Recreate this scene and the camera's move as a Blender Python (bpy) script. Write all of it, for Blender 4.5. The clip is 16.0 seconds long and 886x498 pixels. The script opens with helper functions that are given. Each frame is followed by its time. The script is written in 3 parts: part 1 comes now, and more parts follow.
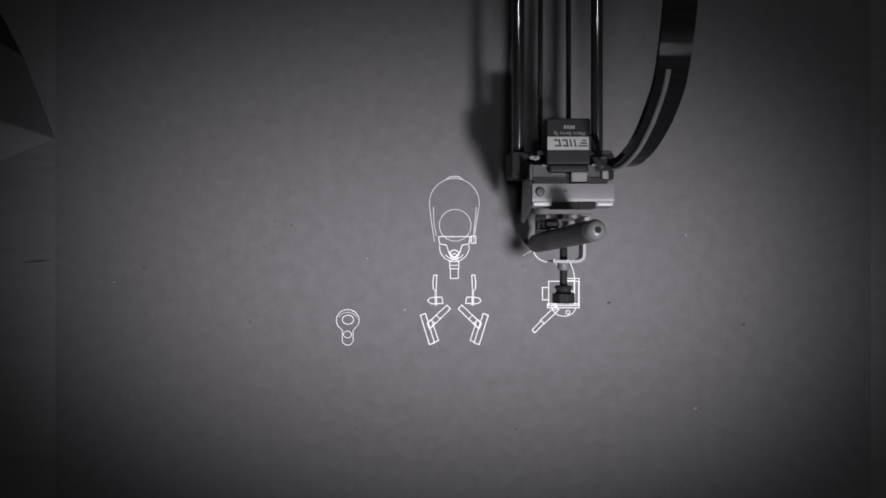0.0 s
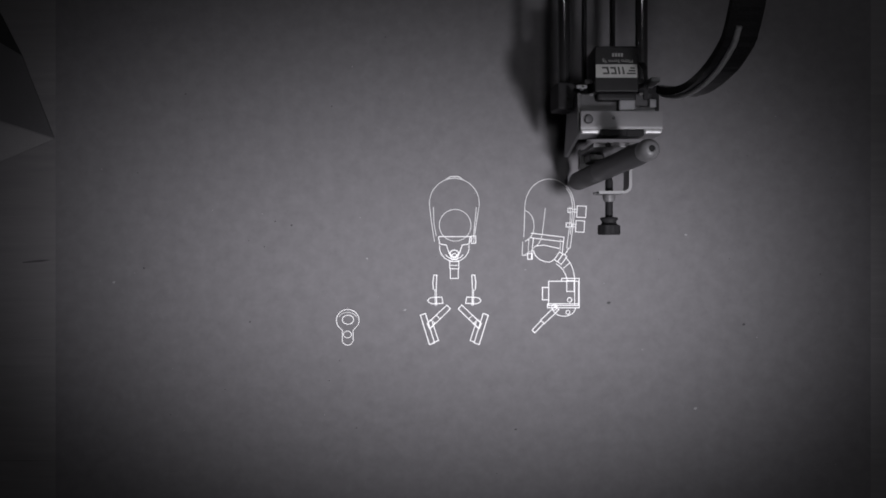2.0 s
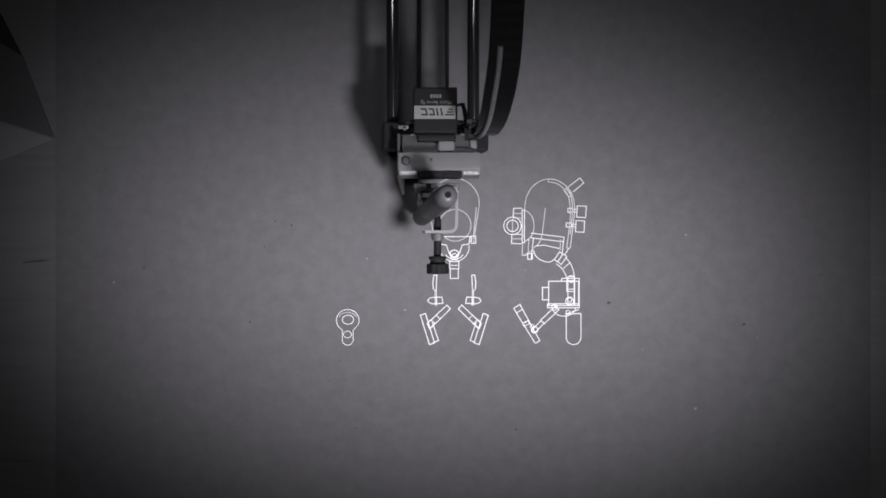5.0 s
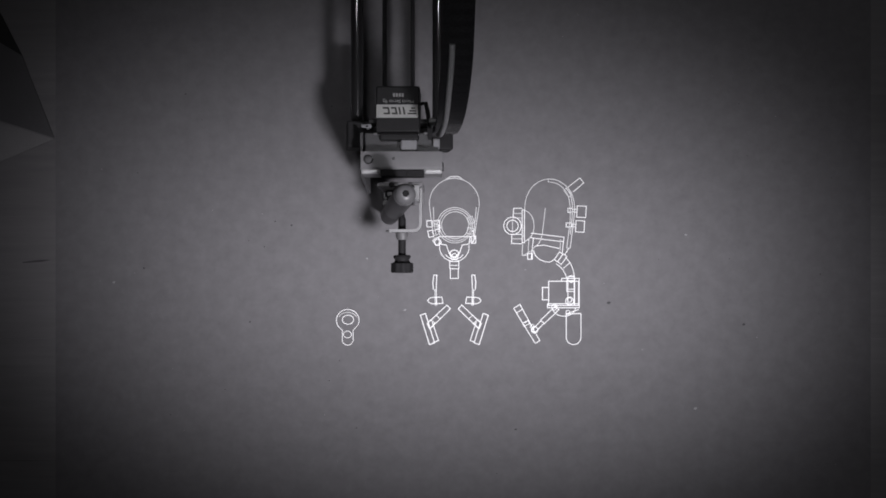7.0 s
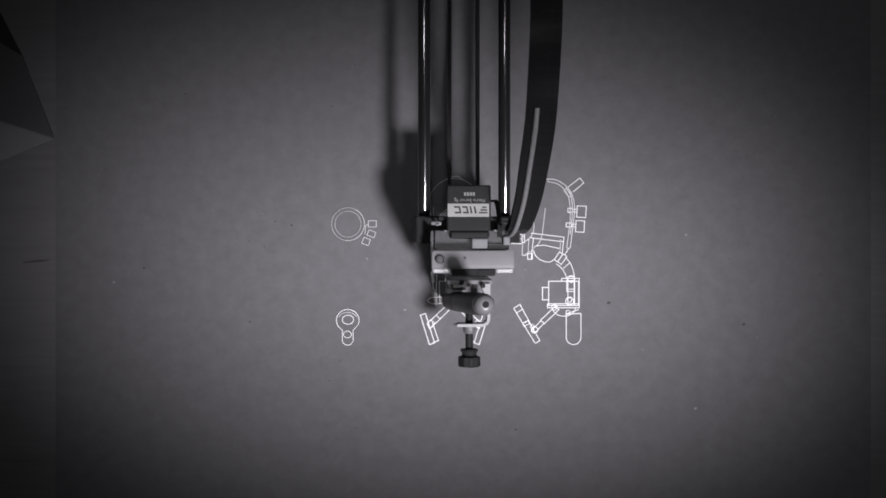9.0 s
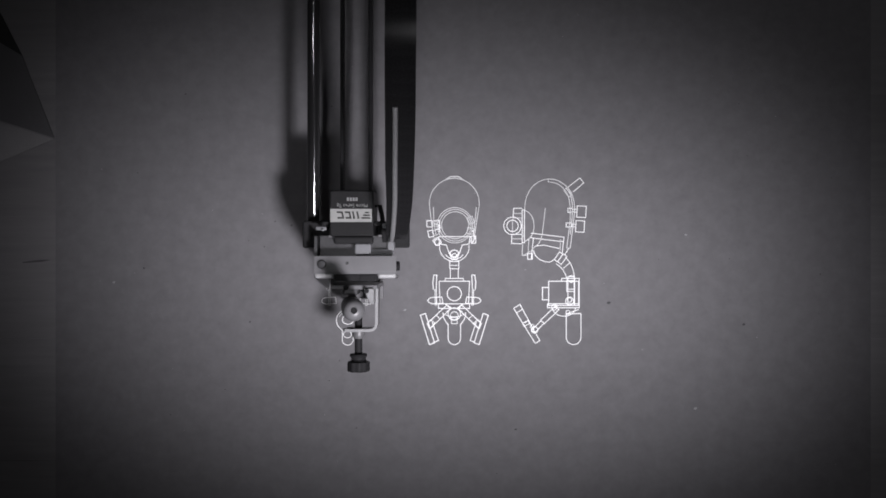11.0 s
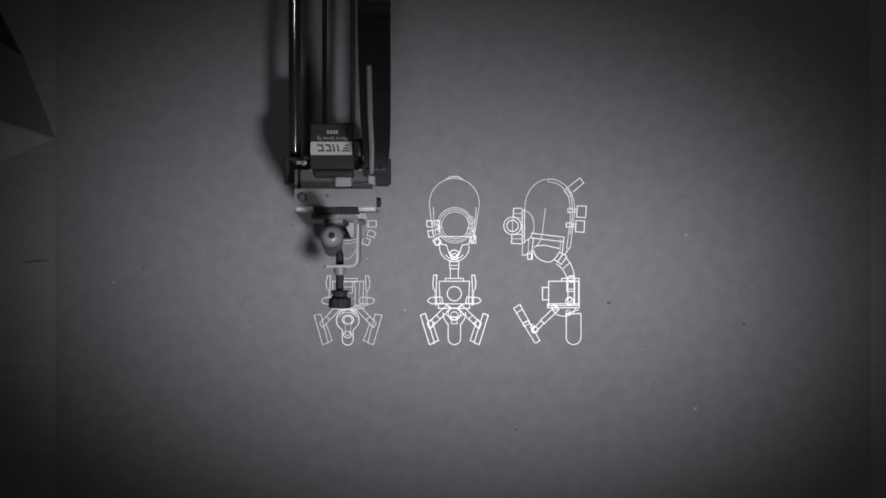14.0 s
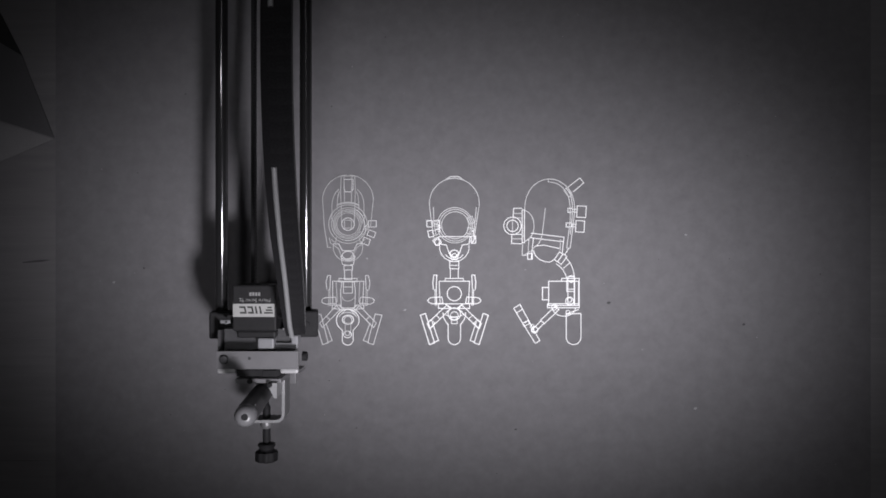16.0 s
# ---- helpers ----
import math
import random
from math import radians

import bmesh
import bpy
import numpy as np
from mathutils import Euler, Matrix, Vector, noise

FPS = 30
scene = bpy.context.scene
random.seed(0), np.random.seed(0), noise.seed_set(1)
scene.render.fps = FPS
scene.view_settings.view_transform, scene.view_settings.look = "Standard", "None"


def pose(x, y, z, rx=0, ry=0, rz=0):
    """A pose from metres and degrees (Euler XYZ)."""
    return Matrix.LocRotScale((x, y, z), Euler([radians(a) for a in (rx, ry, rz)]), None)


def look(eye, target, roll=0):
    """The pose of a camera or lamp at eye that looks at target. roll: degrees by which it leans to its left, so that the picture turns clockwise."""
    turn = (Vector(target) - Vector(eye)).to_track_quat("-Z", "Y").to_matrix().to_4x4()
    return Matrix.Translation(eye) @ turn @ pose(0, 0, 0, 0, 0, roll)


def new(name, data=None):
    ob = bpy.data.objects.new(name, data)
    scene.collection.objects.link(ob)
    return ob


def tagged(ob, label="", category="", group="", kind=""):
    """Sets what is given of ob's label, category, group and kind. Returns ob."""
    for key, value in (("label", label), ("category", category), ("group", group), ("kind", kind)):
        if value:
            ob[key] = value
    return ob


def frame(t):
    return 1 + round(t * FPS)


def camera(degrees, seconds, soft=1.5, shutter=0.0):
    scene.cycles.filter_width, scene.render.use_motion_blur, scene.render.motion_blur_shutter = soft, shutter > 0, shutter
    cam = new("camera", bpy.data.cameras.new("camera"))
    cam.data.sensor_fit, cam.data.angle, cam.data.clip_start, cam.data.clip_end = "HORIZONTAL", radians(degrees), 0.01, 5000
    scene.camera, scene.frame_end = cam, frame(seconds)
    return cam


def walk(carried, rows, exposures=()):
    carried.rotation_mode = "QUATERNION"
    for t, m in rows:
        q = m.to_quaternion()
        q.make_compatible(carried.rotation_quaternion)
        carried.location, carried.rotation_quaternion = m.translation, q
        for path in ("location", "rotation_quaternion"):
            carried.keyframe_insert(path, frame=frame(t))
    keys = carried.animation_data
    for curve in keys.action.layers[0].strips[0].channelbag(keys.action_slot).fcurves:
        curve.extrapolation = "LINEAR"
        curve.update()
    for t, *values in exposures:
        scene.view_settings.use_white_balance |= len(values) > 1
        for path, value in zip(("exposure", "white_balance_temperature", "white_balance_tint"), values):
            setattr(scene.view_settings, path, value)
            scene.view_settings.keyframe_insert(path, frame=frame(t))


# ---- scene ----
# A pen plotter draws a machine in three views on a dark board, filmed from straight above.
# World origin: the board's upper face below the camera; x along the gantry, y along the arm.
cam = camera(60.0, 16.0, soft=1.7)
walk(cam, [(0.0, pose(0, 0, 0.485)), (16.0, pose(0, 0, 0.485))])

# ---- light: one lamp before the board, up on the right; two added fill lamps overhead ----
world = bpy.data.worlds.new("world")
scene.world = world
world.use_nodes = True
world.node_tree.nodes["Background"].inputs[0].default_value = (0.9, 0.92, 1.0, 1)
world.node_tree.nodes["Background"].inputs[1].default_value = 0.012

lamp_data = bpy.data.lights.new("desk_lamp", "SPOT")
lamp_data.energy = 107.0
lamp_data.color = (0.985, 0.965, 1.03)
lamp_data.shadow_soft_size = 0.08
# narrow soft cone stands in for the view's dark corners
lamp_data.spot_size = radians(24.3)
lamp_data.spot_blend = 1.0
lamp = new("desk_lamp", lamp_data)
lamp.matrix_world = look((0.376, -0.50, 1.09), (0.0095, -0.0125, 0.0), roll=-33)
lamp.scale = (1.0, 0.505, 1.0)  # pool squashed to an oblong, so the view darkens like a lens vignette
scene.view_settings.exposure = 0.0

# added fill spot over the sheet; lifts the shadows and fades towards the corners
fill_data = bpy.data.lights.new("fill_spot", "SPOT")
fill_data.energy, fill_data.color = 23.0, (0.97, 0.96, 1.0)
fill_data.shadow_soft_size, fill_data.spot_size, fill_data.spot_blend = 0.12, radians(20.0), 1.0
fill_lamp = new("fill_spot", fill_data)
fill_lamp.matrix_world = pose(0.04, 0.0, 2.36)

# added overhead strip, unseen; draws the rods' long highlight and gives dim fill
strip_data = bpy.data.lights.new("fill_strip", "AREA")
strip_data.shape, strip_data.size, strip_data.size_y, strip_data.energy = "RECTANGLE", 0.07, 1.5, 0.85
strip_data.color = (0.97, 0.96, 1.0)
strip_lamp = new("fill_strip", strip_data)
strip_lamp.matrix_world = pose(0.45, 0.42, 2.36)


# ---- materials ----
def material(name, colour, rough=0.6, metal=0.0, spec=0.5, grain=0.0, grain_scale=900.0, stain=0.0, stain_scale=25.0, bump=0.0, coat=0.0):
    """A surface with variation at two scales and a fine relief."""
    m = bpy.data.materials.new(name)
    m.use_nodes = True
    nt = m.node_tree
    bsdf = nt.nodes["Principled BSDF"]
    bsdf.inputs["Roughness"].default_value = rough
    bsdf.inputs["Metallic"].default_value = metal
    bsdf.inputs["Specular IOR Level"].default_value = spec
    bsdf.inputs["Coat Weight"].default_value = coat
    bsdf.inputs["Base Color"].default_value = (*colour, 1)
    coord = nt.nodes.new("ShaderNodeTexCoord")
    fine = nt.nodes.new("ShaderNodeTexNoise")
    fine.inputs["Scale"].default_value, fine.inputs["Detail"].default_value = grain_scale, 4
    nt.links.new(coord.outputs["Object"], fine.inputs["Vector"])
    if grain or stain:
        wide = nt.nodes.new("ShaderNodeTexNoise")
        wide.inputs["Scale"].default_value, wide.inputs["Detail"].default_value = stain_scale, 6
        nt.links.new(coord.outputs["Object"], wide.inputs["Vector"])
        a = nt.nodes.new("ShaderNodeMapRange")
        a.inputs["From Min"].default_value, a.inputs["From Max"].default_value = 0.3, 0.7
        a.inputs["To Min"].default_value, a.inputs["To Max"].default_value = 1 - grain, 1 + grain
        nt.links.new(fine.outputs["Fac"], a.inputs["Value"])
        b = nt.nodes.new("ShaderNodeMapRange")
        b.inputs["From Min"].default_value, b.inputs["From Max"].default_value = 0.3, 0.7
        b.inputs["To Min"].default_value, b.inputs["To Max"].default_value = 1 - stain, 1 + stain
        nt.links.new(wide.outputs["Fac"], b.inputs["Value"])
        both = nt.nodes.new("ShaderNodeMath")
        both.operation = "MULTIPLY"
        nt.links.new(a.outputs[0], both.inputs[0])
        nt.links.new(b.outputs[0], both.inputs[1])
        tint = nt.nodes.new("ShaderNodeVectorMath")
        tint.operation = "SCALE"
        tint.inputs[0].default_value = colour
        nt.links.new(both.outputs[0], tint.inputs["Scale"])
        nt.links.new(tint.outputs[0], bsdf.inputs["Base Color"])
    if bump:
        relief = nt.nodes.new("ShaderNodeBump")
        relief.inputs["Strength"].default_value, relief.inputs["Distance"].default_value = bump, 0.0004
        nt.links.new(fine.outputs["Fac"], relief.inputs["Height"])
        nt.links.new(relief.outputs[0], bsdf.inputs["Normal"])
    return m


def add_specks(m, light, scale, cut):
    """Rare small light or dark marks scattered over a surface."""
    nt = m.node_tree
    bsdf = nt.nodes["Principled BSDF"]
    coord = nt.nodes.new("ShaderNodeTexCoord")
    spots = nt.nodes.new("ShaderNodeTexVoronoi")
    spots.inputs["Scale"].default_value = scale
    nt.links.new(coord.outputs["Object"], spots.inputs["Vector"])
    edge = nt.nodes.new("ShaderNodeMapRange")
    edge.inputs["From Min"].default_value, edge.inputs["From Max"].default_value = cut, cut * 0.5
    nt.links.new(spots.outputs["Distance"], edge.inputs["Value"])
    few = nt.nodes.new("ShaderNodeMath")
    few.operation = "GREATER_THAN"
    few.inputs[1].default_value = 0.72
    nt.links.new(spots.outputs["Color"], few.inputs[0])
    amount = nt.nodes.new("ShaderNodeMath")
    amount.operation = "MULTIPLY"
    nt.links.new(edge.outputs[0], amount.inputs[0])
    nt.links.new(few.outputs[0], amount.inputs[1])
    mix = nt.nodes.new("ShaderNodeMix")
    mix.data_type = "RGBA"
    mix.inputs["B"].default_value = (light, light, light, 1)
    old = bsdf.inputs["Base Color"].links[0].from_socket
    nt.links.new(amount.outputs[0], mix.inputs["Factor"])
    nt.links.new(old, mix.inputs["A"])
    nt.links.new(mix.outputs["Result"], bsdf.inputs["Base Color"])


BOARD = material("dark_card", (0.132, 0.128, 0.134), rough=0.8, spec=0.3, grain=0.035, grain_scale=320, stain=0.078, stain_scale=115, bump=0.2)
add_specks(BOARD, 0.2, 20, 0.026)
INK = material("white_ink", (0.74, 0.74, 0.74), rough=0.7, grain=0.08, grain_scale=1500, stain=0.05, stain_scale=60)
INK_THIN = material("thin_white_ink", (0.52, 0.52, 0.52), rough=0.7, grain=0.14, grain_scale=1500, stain=0.10, stain_scale=60)
INK_FAINT = material("faint_white_ink", (0.36, 0.36, 0.36), rough=0.7, grain=0.16, grain_scale=1500, stain=0.12, stain_scale=60)
BLACK = material("black_plastic", (0.018, 0.0176, 0.0188), rough=0.6, spec=0.12, grain=0.1, grain_scale=400, stain=0.15, stain_scale=60, bump=0.1)
CASE = material("servo_case", (0.019, 0.0186, 0.0196), rough=0.5, spec=0.18, grain=0.1, stain=0.1)
CABLE = material("cable_sleeve", (0.019, 0.0186, 0.0198), rough=0.17, spec=0.032, grain=0.2, grain_scale=1400, stain=0.15, stain_scale=80, bump=0.06)
STRIPE = material("grey_wire", (0.24, 0.24, 0.245), rough=0.4, grain=0.08, stain=0.1)
STEEL = material("polished_dark_steel", (0.09, 0.089, 0.092), rough=0.11, metal=0.8, grain=0.05, stain=0.08)
ALU = material("satin_aluminium", (0.145, 0.142, 0.148), rough=0.42, metal=0.1, spec=0.35, grain=0.05, grain_scale=1800, stain=0.06, stain_scale=90, bump=0.08)
PLATE = material("dark_anodised_plate", (0.055, 0.054, 0.057), rough=0.4, metal=0.3, grain=0.1, stain=0.15, stain_scale=80)
PAPERLABEL = material("label_paper", (0.34, 0.34, 0.33), rough=0.5, grain=0.05, stain=0.08, stain_scale=120)
PRINT = material("label_print", (0.02, 0.02, 0.02), rough=0.5)
GREYPRINT = material("grey_print", (0.24, 0.24, 0.24), rough=0.5)
HORN = material("grey_nylon", (0.2, 0.2, 0.21), rough=0.45, grain=0.05, stain=0.08)
BARREL = material("pen_barrel", (0.045, 0.044, 0.047), rough=0.5, grain=0.05, stain=0.12, stain_scale=60)
PENEND = material("pen_end", (0.165, 0.163, 0.169), rough=0.36, grain=0.05, stain=0.08)
DARK = material("near_black", (0.022, 0.022, 0.023), rough=0.8, spec=0.2)
SHEET = material("wedge_dark", (0.075, 0.073, 0.078), rough=0.7, grain=0.08, stain=0.12)
JET = material("wedge_black", (0.012, 0.012, 0.013), rough=0.7, grain=0.08, stain=0.12)
PALE_FLAT = material("wedge_pale", (0.19, 0.185, 0.19), rough=0.8, grain=0.06, stain=0.08)
CRUMB = material("crumb", (0.05, 0.05, 0.052), rough=0.9)
KRAFT_DUST = material("dust", (0.24, 0.24, 0.245), rough=0.9)
EDGE_GLINT = material("edge_highlight", (0.45, 0.446, 0.454), rough=0.3, metal=0.2, grain=0.05, stain=0.08, stain_scale=140)
BRIGHT = material("bright_aluminium", (0.25, 0.248, 0.253), rough=0.45, metal=0.3, grain=0.05, stain=0.06, stain_scale=90)
NUT = material("nut_steel", (0.15, 0.148, 0.152), rough=0.4, metal=0.3, grain=0.05, stain=0.06)
SPLIT = material("split_wood", (0.075, 0.072, 0.076), rough=0.9, grain=0.1, stain=0.2, stain_scale=200)
WALL = material("wall_paint", (0.30, 0.29, 0.29), rough=0.9, grain=0.03, stain=0.04, stain_scale=2)


def wood_material():
    m = bpy.data.materials.new("worn_wood")
    m.use_nodes = True
    nt = m.node_tree
    bsdf = nt.nodes["Principled BSDF"]
    bsdf.inputs["Roughness"].default_value = 0.6
    coord = nt.nodes.new("ShaderNodeTexCoord")
    info = nt.nodes.new("ShaderNodeObjectInfo")
    shift = nt.nodes.new("ShaderNodeVectorMath")
    shift.operation = "ADD"
    nt.links.new(coord.outputs["Object"], shift.inputs[0])
    nt.links.new(info.outputs["Random"], shift.inputs[1])
    squash = nt.nodes.new("ShaderNodeMapping")
    squash.inputs["Scale"].default_value = (6, 90, 6)
    nt.links.new(shift.outputs[0], squash.inputs["Vector"])
    grain = nt.nodes.new("ShaderNodeTexNoise")
    grain.inputs["Scale"].default_value, grain.inputs["Detail"].default_value = 3.0, 8
    nt.links.new(squash.outputs[0], grain.inputs["Vector"])
    ramp = nt.nodes.new("ShaderNodeValToRGB")
    ramp.color_ramp.elements[0].position, ramp.color_ramp.elements[0].color = 0.25, (0.142, 0.137, 0.142, 1)
    ramp.color_ramp.elements[1].position, ramp.color_ramp.elements[1].color = 0.75, (0.182, 0.176, 0.181, 1)
    nt.links.new(grain.outputs["Fac"], ramp.inputs["Fac"])
    tone = nt.nodes.new("ShaderNodeMapRange")
    tone.inputs["To Min"].default_value, tone.inputs["To Max"].default_value = 0.86, 1.1
    nt.links.new(info.outputs["Random"], tone.inputs["Value"])
    scaled = nt.nodes.new("ShaderNodeVectorMath")
    scaled.operation = "SCALE"
    nt.links.new(ramp.outputs["Color"], scaled.inputs[0])
    nt.links.new(tone.outputs[0], scaled.inputs["Scale"])
    nt.links.new(scaled.outputs[0], bsdf.inputs["Base Color"])
    relief = nt.nodes.new("ShaderNodeBump")
    relief.inputs["Strength"].default_value, relief.inputs["Distance"].default_value = 0.3, 0.0005
    nt.links.new(grain.outputs["Fac"], relief.inputs["Height"])
    nt.links.new(relief.outputs[0], bsdf.inputs["Normal"])
    return m


WOOD = wood_material()


# ---- mesh helpers (all lengths in millimetres) ----
MM = 0.001


def box(bm, x0, x1, y0, y1, z0, z1, bevel=0.0):
    made = bmesh.ops.create_cube(bm, size=1.0)["verts"]
    for v in made:
        v.co = Vector(((x0 + x1) / 2 + v.co.x * (x1 - x0), (y0 + y1) / 2 + v.co.y * (y1 - y0), (z0 + z1) / 2 + v.co.z * (z1 - z0)))
    if bevel:
        edges = list({e for v in made for e in v.link_edges})
        bmesh.ops.bevel(bm, geom=edges, offset=bevel, segments=2, profile=0.5, affect="EDGES")


def lathe(bm, base, axis, profile, segments=28):
    """A turned body: profile rows of (distance along axis, radius) from base."""
    axis = Vector(axis).normalized()
    side = axis.orthogonal().normalized()
    other = axis.cross(side)
    base = Vector(base)
    rings = []
    for along, radius in profile:
        ring = []
        for k in range(segments):
            a = math.tau * k / segments
            ring.append(bm.verts.new(base + axis * along + (side * math.cos(a) + other * math.sin(a)) * max(radius, 0.01)))
        rings.append(ring)
    for r0, r1 in zip(rings, rings[1:]):
        for k in range(segments):
            bm.faces.new((r0[k], r0[(k + 1) % segments], r1[(k + 1) % segments], r1[k]))
    bm.faces.new(list(reversed(rings[0])))
    bm.faces.new(rings[-1])


def strap(bm, path, width_vec, thick):
    """A bent flat strip along path (points), width_vec across it, thick in the remaining direction."""
    half = Vector(width_vec) / 2
    rows = []
    pts = [Vector(p) for p in path]
    for i, p in enumerate(pts):
        way = (pts[min(i + 1, len(pts) - 1)] - pts[max(i - 1, 0)]).normalized()
        up = way.cross(half.normalized()).normalized() * thick / 2
        rows.append([bm.verts.new(p + half + up), bm.verts.new(p - half + up), bm.verts.new(p - half - up), bm.verts.new(p + half - up)])
    for a, b in zip(rows, rows[1:]):
        for k in range(4):
            bm.faces.new((a[k], a[(k + 1) % 4], b[(k + 1) % 4], b[k]))
    bm.faces.new(list(reversed(rows[0])))
    bm.faces.new(rows[-1])


def hose(bm, path, radius, segments=10):
    """A round wire along path (points)."""
    pts = [Vector(p) for p in path]
    rings = []
    for i, p in enumerate(pts):
        way = (pts[min(i + 1, len(pts) - 1)] - pts[max(i - 1, 0)]).normalized()
        side = Vector((1, 0, 0)) - way * way.x
        side.normalize()
        up = way.cross(side)
        rings.append([bm.verts.new(p + (side * math.cos(math.tau * k / segments) + up * math.sin(math.tau * k / segments)) * radius) for k in range(segments)])
    for a, b in zip(rings, rings[1:]):
        for k in range(segments):
            bm.faces.new((a[k], a[(k + 1) % segments], b[(k + 1) % segments], b[k]))
    bm.faces.new(list(reversed(rings[0])))
    bm.faces.new(rings[-1])


def part(name, bm, mat, parent, label="", origin=(0, 0, 0), smooth=False):
    """Links a bmesh (in millimetres) as one mesh object under a thing or a part."""
    bmesh.ops.translate(bm, verts=bm.verts, vec=-Vector(origin))
    bmesh.ops.scale(bm, verts=bm.verts, vec=(MM, MM, MM))
    bmesh.ops.recalc_face_normals(bm, faces=bm.faces)
    mesh = bpy.data.meshes.new(name)
    bm.to_mesh(mesh)
    bm.free()
    mesh.materials.append(mat)
    if smooth:
        for p in mesh.polygons:
            p.use_smooth = True
        mesh.set_sharp_from_angle(angle=radians(38))
    ob = new(name, mesh)
    ob.parent = parent
    if label:
        ob["label"] = label
    return ob


def shape(fn, *args, **kw):
    bm = bmesh.new()
    fn(bm, *args, **kw)
    return bm


# ---- the setting: room, floor, board ----
def build_room():
    def slab(name, x0, x1, y0, y1, z0, z1, mat):
        return tagged(part(name, shape(box, x0, x1, y0, y1, z0, z1), mat, None), kind="structure")

    slab("wall_north", -1600, 1600, 1500, 1600, -30, 2400, WALL)
    slab("wall_south", -1600, 1600, -1600, -1500, -30, 2400, WALL)
    slab("wall_east", 1500, 1600, -1500, 1500, -30, 2400, WALL)
    slab("wall_west", -1600, -1500, -1500, 1500, -30, 2400, WALL)
    slab("ceiling", -1600, 1600, -1600, 1600, 2400, 2500, WALL)
    floor = slab("floor", -1600, 1600, -1600, 1600, -60, -12, DARK)
    tagged(floor, label="worn wooden plank floor under the dark board")
    # planks run across the picture; the joints show beside the board
    width = 77.5
    lo = 20.7 - 19 * width
    while lo < 1480:
        for x0, x1 in ((-1498, -420), (-418, 470), (472, 1498)):
            bm = shape(box, -(x1 - x0) / 2, (x1 - x0) / 2, -width / 2 + 0.03, width / 2 - 0.03, -10, 0, 0.08)
            plank = part("plank", bm, WOOD, floor)
            plank.location = ((x0 + x1) / 2 * MM, (lo + width / 2) * MM, -0.0021)
        lo += width
    # a long split in one plank beside the board
    bm = bmesh.new()
    edge = ((-267.0, -8.6, 0.2), (-262.0, -8.1, 0.6), (-256.0, -7.6, 0.7), (-251.5, -7.1, 0.4), (-249.4, -7.0, 0.1))
    rows = [(bm.verts.new((x, y - w, -2.05)), bm.verts.new((x, y + w, -2.05))) for x, y, w in edge]
    for a, b in zip(rows, rows[1:]):
        bm.faces.new((a[0], b[0], b[1], a[1]))
    part("split", bm, SPLIT, floor)
    return floor


def build_board():
    board = tagged(part("drawing_board", shape(box, -245.0, 270.5, -330, 390, -2.0, 0.0, 0.25), BOARD, None),
                   label="dark grey matt card sheet lying on a wooden floor", category="card sheet")
    return board


def build_floor_wedges():
    """Two dark flat wedges and a pale one that lie on the floor beside the board."""
    def wedge(name, corners, z, label, mat):
        bm = bmesh.new()
        low = [bm.verts.new((x, y, z)) for x, y in corners]
        top = [bm.verts.new((x, y, z + 0.7)) for x, y in corners]
        bm.faces.new(top)
        bm.faces.new(list(reversed(low)))
        n = len(corners)
        for k in range(n):
            bm.faces.new((low[k], low[(k + 1) % n], top[(k + 1) % n], top[k]))
        tagged(part(name, bm, mat, None), label=label, category="card")

    wedge("dark_wedge", ((-246.5, 70.5), (-267.0, 123.0), (-330, 200), (-420, 190), (-400, 118), (-281, 81.5)), -2.0, "dark pointed flat wedge lying on the floor", SHEET)
    wedge("small_dark_wedge", ((-266.5, 122.5), (-286, 160), (-340, 190), (-330, 145), (-281, 131)), -1.2, "small black flat wedge lying on another wedge", JET)
    wedge("pale_wedge", ((-246.6, 69.6), (-281, 80.6), (-400, 117), (-400, 20), (-281, 55.5)), -2.0, "pale pointed flat wedge lying on the floor", PALE_FLAT)


def build_dust():
    """Small flakes and crumbs on the board."""
    rng = random.Random(7)

    def flakes(name, spots, mat, label):
        bm = bmesh.new()
        for x, y, size, turn in spots:
            n = 6
            ring_low = [bm.verts.new((x + size * (1.0 if k % 3 else 1.7) * math.cos(turn + math.tau * k / n) * 0.5, y + size * 0.5 * math.sin(turn + math.tau * k / n), -0.02)) for k in range(n)]
            peak = bm.verts.new((x, y, 0.18))
            for k in range(n):
                bm.faces.new((ring_low[k], ring_low[(k + 1) % n], peak))
        tagged(part(name, bm, mat, None), label=label, category="dust", kind="stuff")

    light = [(rng.uniform(-235, 260), rng.uniform(-150, 150), rng.uniform(0.35, 0.8), rng.uniform(0, 6)) for _ in range(34)]
    light += [(-208.0, -21.0, 1.7, 0.9), (159.5, -100.8, 2.0, 0.6), (-48.0, -6.0, 1.4, 2.0), (-24.0, -38.5, 1.6, 0.7), (153.5, 9.0, 1.4, 0.2)]
    dark = [(rng.uniform(-235, 260), rng.uniform(-150, 150), rng.uniform(0.4, 0.9), rng.uniform(0, 6)) for _ in range(24)]
    dark += [(104.8, -34.0, 2.0, 0.1), (190.2, -47.6, 1.7, 0.4), (-122.0, -46.0, 1.3, 1.0), (-106.0, 17.5, 1.0, 0.6), (-95.7, 15.0, 1.3, 0.1), (-189.0, -12.1, 1.5, 1.2), (-113.0, 1.4, 1.0, 1.5), (46.0, -114.0, 1.3, 0.4)]
    flakes("light_dust", light, KRAFT_DUST, "pale dust flakes scattered on the dark board")
    flakes("dark_dust", dark, CRUMB, "dark crumbs scattered on the dark board")


